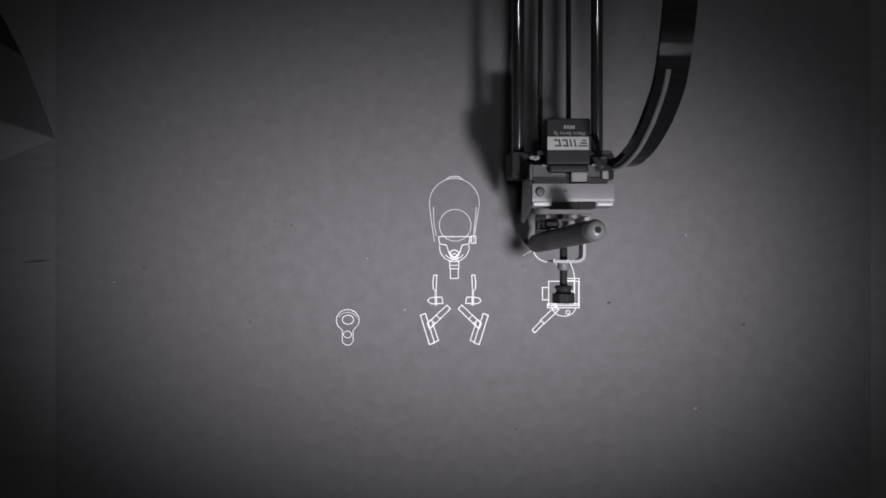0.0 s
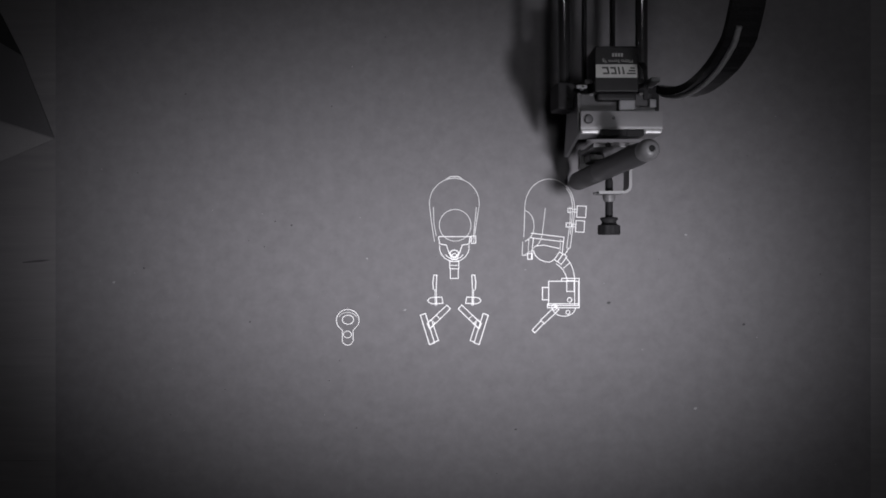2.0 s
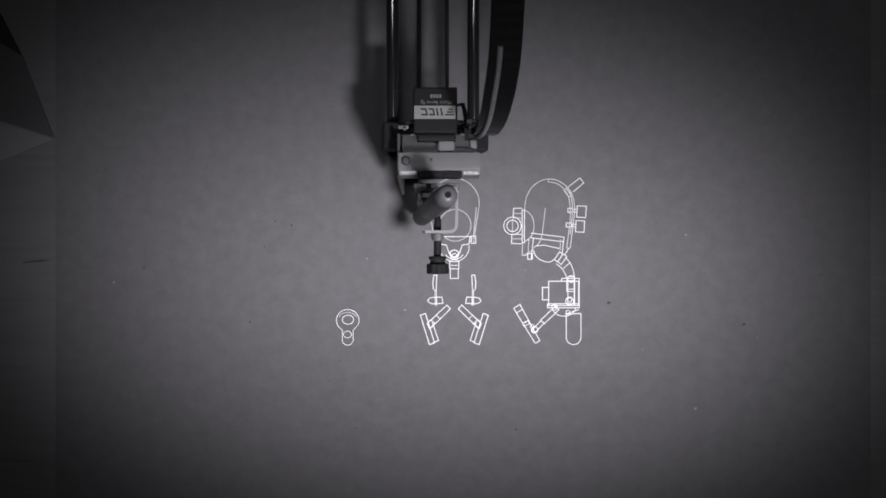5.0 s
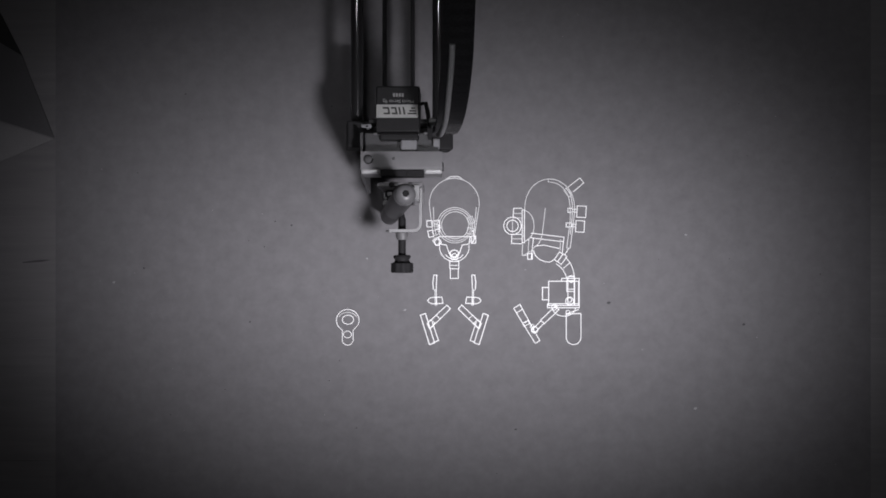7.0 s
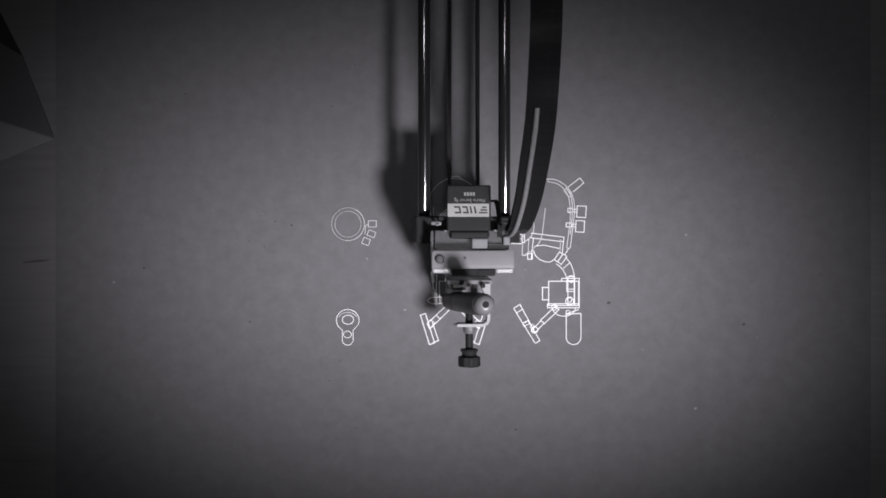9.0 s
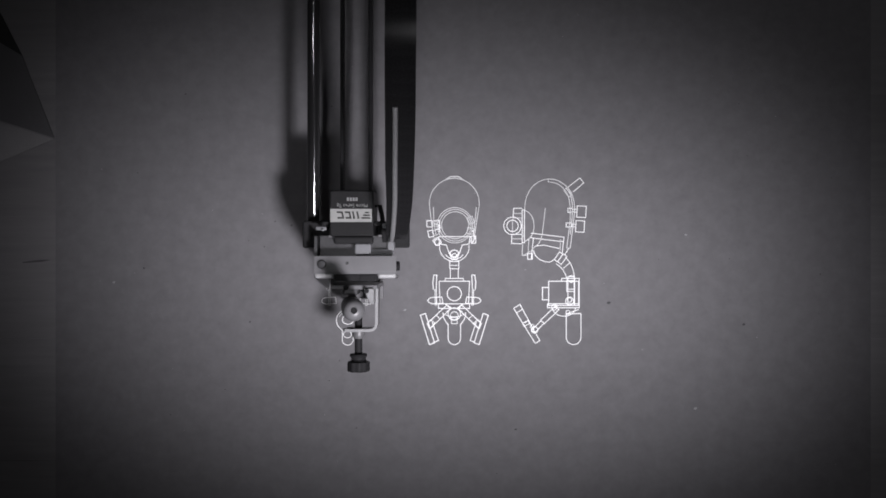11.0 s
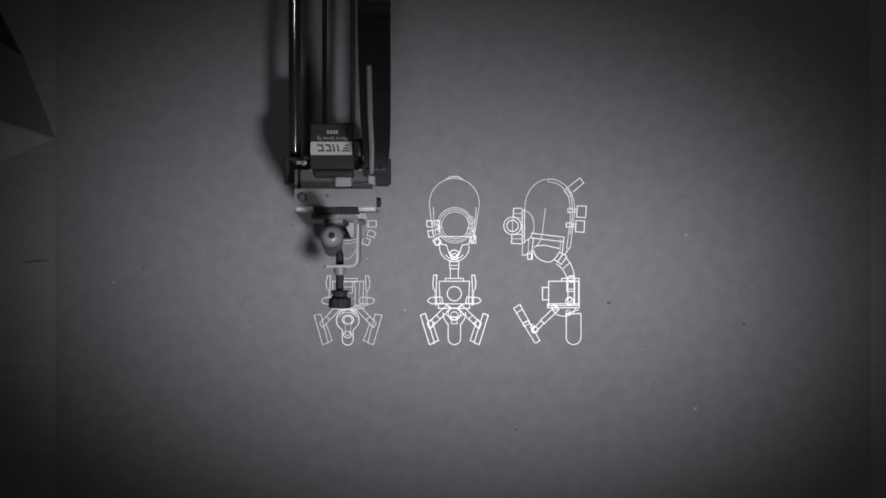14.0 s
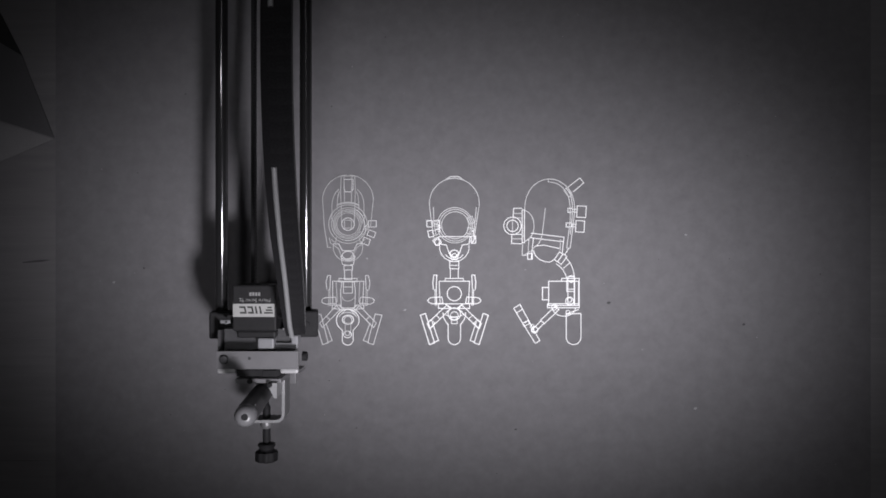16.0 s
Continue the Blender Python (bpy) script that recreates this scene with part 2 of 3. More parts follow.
# ---- the plotter arm, built where it stands late in the clip, then keyed ----
BASE = (-55.0, 0.0, 0.0)


def build_arm():
    arm = tagged(new("plotter_arm"), label="black and aluminium pen plotter arm with two steel rods", category="pen plotter")

    def add(name, bm, mat, parent=None, label="", smooth=False):
        ob = part(name, bm, mat, parent or arm, label, BASE, smooth)
        return ob

    # guide rods
    # the rods' frame leans a little to one side
    for x, z in ((-78.6, 63), (-33.8, 55)):
        add("guide_rod", shape(lathe, (x, 12, z), (0, 1, 0), ((0, 3.1), (0.5, 3.4), (520, 3.4), (520.5, 3.1)), 32), STEEL, smooth=True, label="polished dark steel guide rod")
    # toothed belt: two runs side by side round an idler pulley under the servo
    for x, inward in ((-64.7, 1), (-48.4, -1)):
        belt = add("drive_belt", shape(box, x - 0.9, x + 0.9, 24, 520, 45, 51, 0.3), BLACK, label="black toothed drive belt")
        bm = bmesh.new()
        for k in range(246):
            a = x + inward * 0.85
            box(bm, min(a, a + inward * 0.45), max(a, a + inward * 0.45), 26 + k * 2, 27 + k * 2, 45.3, 50.7)
        add("belt_tooth", bm, BLACK, belt)
    add("idler_pulley", shape(lathe, (-56.55, 24, 43.5), (0, 0, 1), ((0, 8.6), (1.2, 8.6), (1.4, 7.2), (7.6, 7.2), (7.8, 8.6), (9, 8.6), (9.2, 2.2), (11, 2.0)), 32), PLATE, label="flanged idler pulley", smooth=True)
    # end block that holds the rods
    lean = Matrix.Translation((-54.75, 0, 59)) @ Matrix.Rotation(radians(9), 4, "Y") @ Matrix.Translation((54.75, 0, -59))

    def leaning(bm):
        bmesh.ops.transform(bm, matrix=lean, verts=bm.verts)
        return bm

    block = add("end_block", leaning(shape(box, -84.6, -26.5, 9.0, 23.5, 52, 67, 1.0)), BLACK, label="black plastic end block")
    for x in (-78.2, -32.6):
        add("set_screw", leaning(shape(lathe, (x, 16, 66.6), (0, 0, 1), ((0, 1.6), (0.7, 1.6), (0.9, 1.3)), 16)), BLACK, block)

    # servo
    servo = add("servo", shape(box, -66.2, -43.4, 15.0, 38.8, 64, 87, 0.8), CASE, label="small black hobby servo")
    add("servo_flange", shape(box, -70.5, -37.5, 20.5, 22.7, 68, 81, 0.3), CASE, servo)
    add("servo_cap", shape(box, -64.6, -44.0, 11.0, 15.0, 66, 85, 1.2), CASE, servo)
    label_ob = add("label", shape(box, -65.8, -44.3, 22.3, 29.1, 86.9, 87.25), PAPERLABEL, servo, "pale paper label with an emblem")
    # the emblem: dark slanted blocks, upside down
    bm = bmesh.new()
    for x0, w in ((-62.4, 3.4), (-58.2, 3.0), (-54.4, 1.1), (-52.2, 1.1)):
        box(bm, x0, x0 + w, 24.0, 24.9, 87.2, 87.32)
        box(bm, x0 + w - 0.9, x0 + w, 24.9, 27.8, 87.2, 87.32)
        if w > 2:
            box(bm, x0 + 0.2, x0 + w - 0.9, 26.9, 27.8, 87.2, 87.32)
    for k in range(3):
        box(bm, -50.0 + k * 1.2, -45.4, 24.0 + k * 1.4, 24.8 + k * 1.4, 87.2, 87.32)
    for v in bm.verts:
        v.co.x -= (v.co.y - 26) * 0.22
    add("emblem", bm, PRINT, label_ob)

    def printed(words, x, y, size):
        curve = bpy.data.curves.new("print", "FONT")
        curve.body, curve.size, curve.align_x, curve.extrude = words, size, "CENTER", 0.04
        temp = new("print", curve)
        mesh = bpy.data.meshes.new_from_object(temp.evaluated_get(bpy.context.evaluated_depsgraph_get()))
        bpy.data.objects.remove(temp)
        bm = bmesh.new()
        bm.from_mesh(mesh)
        bmesh.ops.rotate(bm, verts=bm.verts, cent=(0, 0, 0), matrix=Matrix.Rotation(math.pi, 3, "Z"))
        bmesh.ops.translate(bm, verts=bm.verts, vec=(x, y, 87.1))
        add("print", bm, GREYPRINT, servo, "grey printed words")

    printed("Micro Servo 9g", -54.4, 31.6, 2.6)
    bm = bmesh.new()
    for k in range(4):
        box(bm, -57.3 + k * 1.5, -56.2 + k * 1.5, 33.2, 35.0, 86.95, 87.1)
    add("print_bar", bm, GREYPRINT, servo)
    add("servo_lead", shape(strap, ((-43, 31, 78), (-40.5, 31, 82), (-39.5, 27, 84), (-38.5, 20, 83), (-38.0, 12, 80)), (2.2, 0, 0.4), 1.2), BLACK, servo)

    # lift mechanism: dark plate, nylon horn, spacers
    lift = add("lift_plate", shape(box, -72.6, -34.8, 3.0, 15.5, 73, 79.5, 0.4), PLATE, label="dark anodised lift plate")
    add("plate_edge", shape(box, -67.8, -59.6, 14.4, 15.6, 79.4, 80.2, 0.2), ALU, lift, "paler edge strip")
    add("plate_edge", shape(box, -41.5, -37.0, 14.8, 15.8, 79.4, 80.4, 0.2), ALU, lift)
    add("servo_horn", shape(box, -53.4, -44.8, 5.0, 11.2, 79.5, 86, 0.9), HORN, lift, "pale grey nylon servo horn")
    add("horn_arm", shape(box, -46.0, -33.4, 5.2, 8.2, 79.5, 82, 0.5), HORN, lift)
    add("spacer", shape(box, -36.6, -33.0, 7.4, 12.2, 74, 82.5, 0.7), HORN, lift)
    bm = shape(lathe, (-71.2, 18.8, 76), (0, 0, 1), ((0, 1.0), (4.2, 1.0), (4.4, 0.7)), 14)
    box(bm, -74.4, -69.0, 18.2, 20.0, 79.0, 80.4, 0.3)
    add("cable_clip", bm, HORN, lift, smooth=True)

    add("lead_plug", shape(box, -38.6, -33.6, 19.0, 21.4, 76, 92, 0.4), HORN, lift, "pale plastic plug of the servo lead")

    # aluminium angle that carries the pen clip
    bm = bmesh.new()
    strap(bm, [(-52.7, 4.6, 88.0), (-52.7, -2.8, 88.0), (-52.7, -4.2, 87.7), (-52.7, -5.4, 87.0), (-52.7, -6.2, 85.8), (-52.7, -6.4, 84.0), (-52.7, -6.4, 70.0)], (42.2, 0, 0), 1.6)
    bracket = add("bracket", bm, ALU, label="satin aluminium angle bracket", smooth=True)
    # the rounded edge's highlight is put on as two pale strips
    for x0, x1 in ((-73.6, -64.0), (-41.0, -31.8)):
        add("bracket_edge", shape(box, x0, x1, -6.9, -4.3, 85.5, 88.9, 0.9), EDGE_GLINT, bracket, "front edge with its highlight coloured in")
    add("slot", shape(box, -63.6, -41.2, -8.2, -4.8, 78, 89.0, 0.3), BLACK, bracket, "black slotted insert")
    add("slot_clip", shape(box, -50.2, -42.6, -8.4, -5.0, 86, 89.4, 0.3), BLACK, bracket)
    screw = add("screw", shape(lathe, (-69.9, 0.4, 88.6), (0, 0, 1), ((0, 2.4), (1.0, 2.4), (1.5, 1.9), (1.6, 0.9)), 20), PLATE, bracket, smooth=True)
    # a dark dot stands in for the shade of a small hole
    add("hole_dot", shape(lathe, (-56.9, 1.0, 88.6), (0, 0, 1), ((0, 0.9), (0.4, 0.8)), 14), PLATE, bracket)
    add("side_screw", shape(lathe, (-33.6, -1.0, 66), (1, 0, 0), ((0, 2.6), (2.2, 2.6), (2.6, 2.2)), 20), BLACK, bracket, smooth=True)

    # upright side plate of the bracket, with a slanted lower corner; dark colour stands for its shade
    outline = ((15.0, 84), (15.0, 50), (-6.0, 42), (-13.0, 40), (-14.0, 44), (-7.0, 84))
    bm = bmesh.new()
    sides = [[bm.verts.new((x, y, z)) for y, z in outline] for x in (-74.6, -73.2)]
    bm.faces.new(sides[0]), bm.faces.new(list(reversed(sides[1])))
    for k in range(6):
        bm.faces.new((sides[0][k], sides[0][(k + 1) % 6], sides[1][(k + 1) % 6], sides[1][k]))
    add("side_plate", bm, PLATE, bracket, "aluminium side plate coloured dark for its shade")

    # pen clip: back plate, U-shaped strap, thumbscrew
    clip = add("clip_plate", shape(box, -66.0, -42.0, -13.0, -10.6, 40, 82, 0.4), ALU, label="aluminium pen clip plate")
    base = add("clip_base", shape(box, -66.5, -42.0, -20.5, -9.0, 38, 41, 0.5), ALU, clip, "grey base plate of the clip")
    add("base_slot", shape(box, -66.0, -58.0, -17.6, -12.6, 40.8, 41.6, 0.3), PLATE, base)
    add("base_screw", shape(lathe, (-54.0, -14.6, 40.8), (0, 0, 1), ((0, 1.7), (1.2, 1.7), (1.5, 1.2)), 16), BLACK, base)
    add("clip_jaw", shape(box, -63.5, -55.0, -17.5, -13.0, 41, 58, 1.2), PLATE, clip)
    add("plate_screw", shape(lathe, (-58.4, -12.0, 81.6), (0, 0, 1), ((0, 1.5), (0.8, 1.4)), 16), BLACK, clip)
    bm = bmesh.new()
    low = [bm.verts.new((x, y, 66)) for x, y in ((-49.0, -12.6), (-43.6, -12.6), (-43.8, -20.5), (-45.2, -20.5))]
    top = [bm.verts.new((v.co.x, v.co.y, 84)) for v in low]
    bm.faces.new(top), bm.faces.new(list(reversed(low)))
    for k in range(4):
        bm.faces.new((low[k], low[(k + 1) % 4], top[(k + 1) % 4], top[k]))
    add("clip_tab", bm, BRIGHT, clip)
    add("tab_screw", shape(lathe, (-47.4, -13.6, 84), (0, 0, 1), ((0, 1.3), (1.2, 1.3), (1.4, 1.0)), 14), BLACK, clip)
    path = [(-46, -11.0), (-43.6, -11.4), (-43.3, -12.4), (-43.4, -32.0), (-43.9, -34.2), (-45.6, -35.6), (-48, -35.9), (-60.5, -35.9)]
    # lit top edge and dimmer sides of one strap, put into two colours
    band = add("clip_strap", shape(strap, [(x, y, 62.5) for x, y in path], (0, 0, 13), 1.4), NUT, clip, "bent aluminium strap", smooth=True)
    add("strap_edge", shape(strap, [(x, y, 69.2) for x, y in path], (0, 0, 0.8), 1.55), BRIGHT, band, "top edge coloured lighter than the sides", smooth=True)
    add("strap_pin", shape(box, -62.4, -57.0, -36.6, -35.4, 62, 65, 0.3), PLATE, clip)
    add("nut", shape(lathe, (-53.8, -36.4, 63.5), (0, -1, 0), ((0, 3.0), (0.6, 3.5), (2.6, 3.5), (4.0, 2.9), (4.4, 2.6)), 18), NUT, clip, "turned steel nut")
    thumb = add("thumbscrew", shape(lathe, (-53.8, -24.0, 63.5), (0, -1, 0), ((0, 0.4), (5.0, 1.9), (5.6, 2.1), (25.5, 2.1)), 20), BLACK, label="black plastic thumbscrew", smooth=True)
    bm = shape(lathe, (-53.8, -49.0, 63.5), (0, -1, 0), ((0, 2.4), (0.3, 4.6), (1.2, 4.9), (2.2, 4.2), (3.2, 3.9), (4.2, 4.6), (4.6, 5.9), (9.2, 6.0), (9.8, 5.5)), 36)
    for v in bm.verts:
        d = Vector((v.co.x + 53.8, 0, v.co.z - 63.5))
        if d.length > 5.4:
            a = math.atan2(d.z, d.x)
            s = 1.0 + 0.05 * math.cos(a * 9)
            v.co.x, v.co.z = -53.8 + d.x * s, 63.5 + d.z * s
    add("knob", bm, BLACK, thumb, smooth=True)
    return arm


def build_pen():
    """A fat grey liner held in the clip, slightly leaning; its end faces the camera."""
    pen = tagged(new("pen"), label="grey drawing pen with a rounded hollow end", category="pen")
    tip, top = Vector((-66.5, -26.8, 0.5)), Vector((-48.5, -20.1, 131))
    axis = top - tip
    n = axis.length

    def add(name, bm, mat, label=""):
        return part(name, bm, mat, pen, label, BASE, True)

    add("nib", shape(lathe, tip, axis, ((0, 0.35), (3.5, 0.45), (4, 1.4), (12, 2.2)), 20), ALU, "metal nib")
    add("barrel", shape(lathe, tip, axis, ((11, 2.4), (16, 3.8), (20, 5.0), (22, 5.5), (60, 5.6), (61, 5.4), (62, 5.6), (n - 16, 5.5), (n - 14, 5.1), (n - 9, 4.8)), 40), BARREL)
    end = add("end_cap", shape(lathe, tip, axis, ((n - 9, 4.8), (n - 7.5, 5.1), (n - 4.0, 5.15), (n - 2.2, 4.7), (n - 0.9, 3.8), (n - 0.1, 2.5), (n, 1.6), (n - 3, 1.5)), 40), PENEND, "pale rounded end")
    # a near-black plug paints the shade inside the hollow end
    part("hole_shade", shape(lathe, tip, axis, ((n - 3.2, 1.5), (n - 0.15, 1.5)), 24), DARK, end, "", BASE, True)
    return pen


def build_cable(arm):
    """The black sleeved cable that arches up from the head; short stiff pieces, the far ones follow the head less."""
    way = [(-31.6, 15.0, 94), (-30.2, 17.5, 104), (-29.0, 22.5, 112), (-27.6, 31.5, 123.0), (-26.6, 45.0, 136.0), (-25.6, 62.0, 150.0),
           (-25.1, 82.0, 158.5), (-24.7, 104.0, 163.0), (-24.7, 128.0, 162.0), (-24.7, 154.0, 157.0), (-24.7, 182.0, 149.0), (-24.7, 212.0, 140.0), (-24.7, 250.0, 128.0)]
    follow = [1.0, 0.93, 0.86, 0.77, 0.67, 0.57, 0.47, 0.38, 0.3, 0.25, 0.2, 0.16, 0.12]
    smooth = []
    for i in range(len(way) - 1):
        p = [Vector(way[max(0, min(len(way) - 1, i + k))]) for k in (-1, 0, 1, 2)]
        for k in range(12):
            s = k / 12
            c = 0.5 * (2 * p[1] + (p[2] - p[0]) * s + (2 * p[0] - 5 * p[1] + 4 * p[2] - p[3]) * s * s + (3 * p[1] - p[0] - 3 * p[2] + p[3]) * s ** 3)
            smooth.append((c, follow[i] + (follow[i + 1] - follow[i]) * s))
    pieces = []
    for i in range(0, len(smooth) - 4, 3):
        run = [c for c, _ in smooth[max(0, i - 1):i + 5]]
        mid = (smooth[i][0] + smooth[i + 3][0]) / 2
        piece = part("cable_piece", shape(strap, run, (10.0 + 3.2 * min(1, i / 48), 0, 0), 3.6), CABLE, arm, "black cable sleeve", mid, True)
        if i < 62 or i > 92:
            lift = [c + Vector((-2.2, 0, 0)) + (smooth[i + 3][0] - smooth[i][0]).cross(Vector((-1, 0, 0))).normalized() * 2.3 for c in run]
            part("grey_wire", shape(hose, lift, 1.25), STRIPE, piece, "grey wire on the sleeve", mid, True)
        pieces.append((piece, smooth[i], smooth[i + 3]))
    return pieces


def cable_point(p, follow, x, y):
    """Where a point of the cable lies when the arm is x, y along its way: drawn in, the loop bulges higher; run out, it lies flatter."""
    free = min(1, 3 * (1 - follow))
    slack = min(1, (1 - follow) / 0.43) * (2.4 + 0.024 * x + (0.14 * y if y > 0 else 0.095 * max(y, -15)))
    rise = 2 + (0.43 * min(y, 30) + 0.27 * max(0, y - 30) if y > 0 else 0.2 * max(y, -30))
    return p + Vector((0.05 * min(y, 0) * free, -(1 - follow) * y - slack, rise * free))


def cable_pose(near, far, x, y):
    """The pose of a piece of cable in the arm's space when the arm is x, y along its way."""
    (p, f), (q, g) = near, far
    a, b = cable_point(p, f, x, y), cable_point(q, g, x, y)
    m = (a + b) / 2 - Vector(BASE)
    return Matrix.LocRotScale(m * MM, (q - p).rotation_difference(b - a), None)


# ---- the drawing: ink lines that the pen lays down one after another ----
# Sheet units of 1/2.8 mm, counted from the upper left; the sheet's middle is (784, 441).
UNIT = 1 / 2.8
strokes = []


def ink(drawing, points, t, width=2.6, mat=None, closed=False):
    """One pen line as a thin raised ribbon; it is laid down at t seconds (0: there from the start)."""
    pts = [Vector(((u - 784) * UNIT, (441 - v) * UNIT)) for u, v in points]
    n = len(pts)
    level = 0.12 + 0.003 * len(strokes)
    half = 0.62 * width * UNIT / 2
    rails = []
    for i, p in enumerate(pts):
        a = pts[(i - 1) % n] if (closed or i > 0) else p
        b = pts[(i + 1) % n] if (closed or i < n - 1) else p
        d0 = (p - a).normalized() if (p - a).length > 1e-6 else (b - p).normalized()
        d1 = (b - p).normalized() if (b - p).length > 1e-6 else d0
        d = d0 + d1
        d = d.normalized() if d.length > 0.2 else d0
        nrm = Vector((-d.y, d.x))
        k = half / max(0.5, nrm.dot(Vector((-d0.y, d0.x)))) * (1 + 0.16 * noise.noise(Vector((p.x * 0.4, p.y * 0.4, len(strokes)))))
        rails.append((p + nrm * k, p - nrm * k))
    bm = bmesh.new()
    rings = [[bm.verts.new((*l, level)), bm.verts.new((*r, level)), bm.verts.new((*r, level - 0.3)), bm.verts.new((*l, level - 0.3))] for l, r in rails]
    pairs = list(zip(rings, rings[1:])) + ([(rings[-1], rings[0])] if closed else [])
    for a, b in pairs:
        for k in range(4):
            bm.faces.new((a[k], a[(k + 1) % 4], b[(k + 1) % 4], b[k]))
    if not closed:
        bm.faces.new(list(reversed(rings[0]))), bm.faces.new(rings[-1])
    ob = part("stroke", bm, mat or INK, drawing)
    strokes.append((ob, t))
    return ob


def arc(cx, cy, rx, ry, a0, a1, n=None):
    """Points on an ellipse; angles in degrees, 0 to the right, 90 up."""
    n = n or max(6, int(abs(a1 - a0) / 9 * (1 if max(rx, ry) < 20 else 1.4)))
    return [(cx + rx * math.cos(radians(a0 + (a1 - a0) * k / n)), cy - ry * math.sin(radians(a0 + (a1 - a0) * k / n))) for k in range(n + 1)]


def curve(points, steps=5):
    """A smooth line through points."""
    p = [Vector(q) for q in points]
    p = [2 * p[0] - p[1]] + p + [2 * p[-1] - p[-2]]
    out = []
    for i in range(1, len(p) - 2):
        for k in range(steps):
            s = k / steps
            out.append(0.5 * (2 * p[i] + (p[i + 1] - p[i - 1]) * s + (2 * p[i - 1] - 5 * p[i] + 4 * p[i + 1] - p[i + 2]) * s * s + (3 * p[i] - p[i - 1] - 3 * p[i + 1] + p[i + 2]) * s ** 3))
    return [tuple(q) for q in out] + [points[-1]]


def ring(d, cx, cy, r, t, **kw):
    ry = kw.pop("ry", r)
    ink(d, arc(cx, cy, r, ry, 0, 360)[:-1], t, closed=True, **kw)


def quad(d, x0, y0, x1, y1, t, turn=0.0, **kw):
    cx, cy = (x0 + x1) / 2, (y0 + y1) / 2
    c, s = math.cos(radians(turn)), math.sin(radians(turn))
    pts = [(cx + (x - cx) * c - (y - cy) * s, cy + (x - cx) * s + (y - cy) * c) for x, y in ((x0, y0), (x1, y0), (x1, y1), (x0, y1))]
    ink(d, pts, t, closed=True, **kw)


def bar(d, x0, y0, x1, y1, w, t, **kw):
    """A long narrow outlined bar from one end's middle to the other's."""
    a = Vector((x1 - x0, y1 - y0)).normalized()
    nx, ny = -a.y * w / 2, a.x * w / 2
    ink(d, [(x0 + nx, y0 + ny), (x1 + nx, y1 + ny), (x1 - nx, y1 - ny), (x0 - nx, y0 - ny)], t, closed=True, **kw)


def build_side_view():
    d = tagged(new("side_view_drawing"), label="white ink line drawing of a domed machine from the side", category="drawing")
    thin = dict(width=2.0, mat=INK_THIN)
    # trunk, there from the start
    quad(d, 971, 498, 1024, 541, 0)
    ink(d, [(971, 509), (960, 509), (960, 531), (971, 531)], 0)
    quad(d, 969, 538, 1025, 545, 0)
    quad(d, 1017, 493, 1025, 541, 0, width=2.2)
    ink(d, [(994, 497), (994, 493), (1018, 493)], 0)
    quad(d, 1003, 497, 1016, 516, 0, width=2.2)
    ink(d, arc(998, 543, 21, 17, 188, 352), 0, width=2.2)
    ring(d, 1008, 531, 4, 0, width=2.2)
    ring(d, 1005, 553, 3.5, 0, width=2.0)
    bar(d, 986, 545, 960, 570, 9, 0)
    bar(d, 960, 570, 944, 587, 7, 0)
    ring(d, 981, 544, 5, 0, width=2.2)
    # neck
    ink(d, curve([(1000, 456), (1008, 464), (1014, 477), (1017, 493)]), 0, width=2.2)
    ink(d, curve([(984, 467), (994, 475), (1001, 487), (1004, 497)]), 0, width=2.2)
    ink(d, [(1009, 465), (997, 475)], 0.05, width=2.2)
    ink(d, curve([(944, 443), (948, 453), (958, 461), (972, 464), (982, 459)]), 0, width=2.2)
    ink(d, [(926, 453), (935, 447), (944, 443)], 0.0, **thin)
    # jaw and collar
    bar(d, 984, 462, 993, 448, 7, 0.4, width=2.2)
    bar(d, 990, 466, 1000, 452, 8, 0.4, width=2.2)
    ink(d, [(940, 413), (998, 420), (995, 448)], 0.5, width=2.2)
    ink(d, [(938, 421), (996, 428)], 0.5, width=2.2)
    ink(d, [(946, 436), (962, 434), (990, 440)], 0.5, width=2.2)
    ink(d, [(944, 422), (940, 458)], 0.5, width=2.2)
    ink(d, [(936, 424), (934, 454)], 0.5, **thin)
    quad(d, 934, 449, 942, 459, 0.5, width=2.2)
    ink(d, curve([(965, 369), (962, 395), (959, 417), (954, 430), (944, 440)]), 0.5, **thin)
    ink(d, [(925, 428), (924, 452), (934, 452)], 0.5, **thin)
    # dome
    ink(d, arc(973, 366, 44, 49, 176, 140), 0.7, **thin)
    ink(d, arc(973, 366, 44, 49, 140, 92), 1.05, **thin)
    ink(d, [(927, 420), (929, 362)], 1.35, **thin)
    ink(d, [(992, 424), (991, 444)], 0.7, **thin)
    ink(d, curve([(971, 317), (985, 319), (1000, 328), (1010, 340), (1015, 354), (1017, 370), (1015, 392), (1012, 416), (1009, 440)]), 1.1, width=2.4, mat=INK_THIN)
    ink(d, [(1009, 366), (1009, 390), (1006, 415), (1003, 439), (1009, 440)], 1.2, width=2.2, mat=INK_THIN)
    ink(d, arc(927, 400, 18, 27, 85, -85), 1.6, **thin)
    ink(d, [(929, 428), (939, 420)], 1.6, **thin)
    ink(d, [(1006, 440), (1000, 451)], 1.3, width=2.2)
    # valves at the back
    quad(d, 1021, 365, 1037, 385, 2.0, turn=3, width=2.2)
    quad(d, 1005, 369, 1013, 376, 2.0, width=2.2)
    ink(d, [(1013, 371), (1022, 371)], 2.0, width=2.0)
    ink(d, [(1013, 375), (1022, 376)], 2.0, width=2.0)
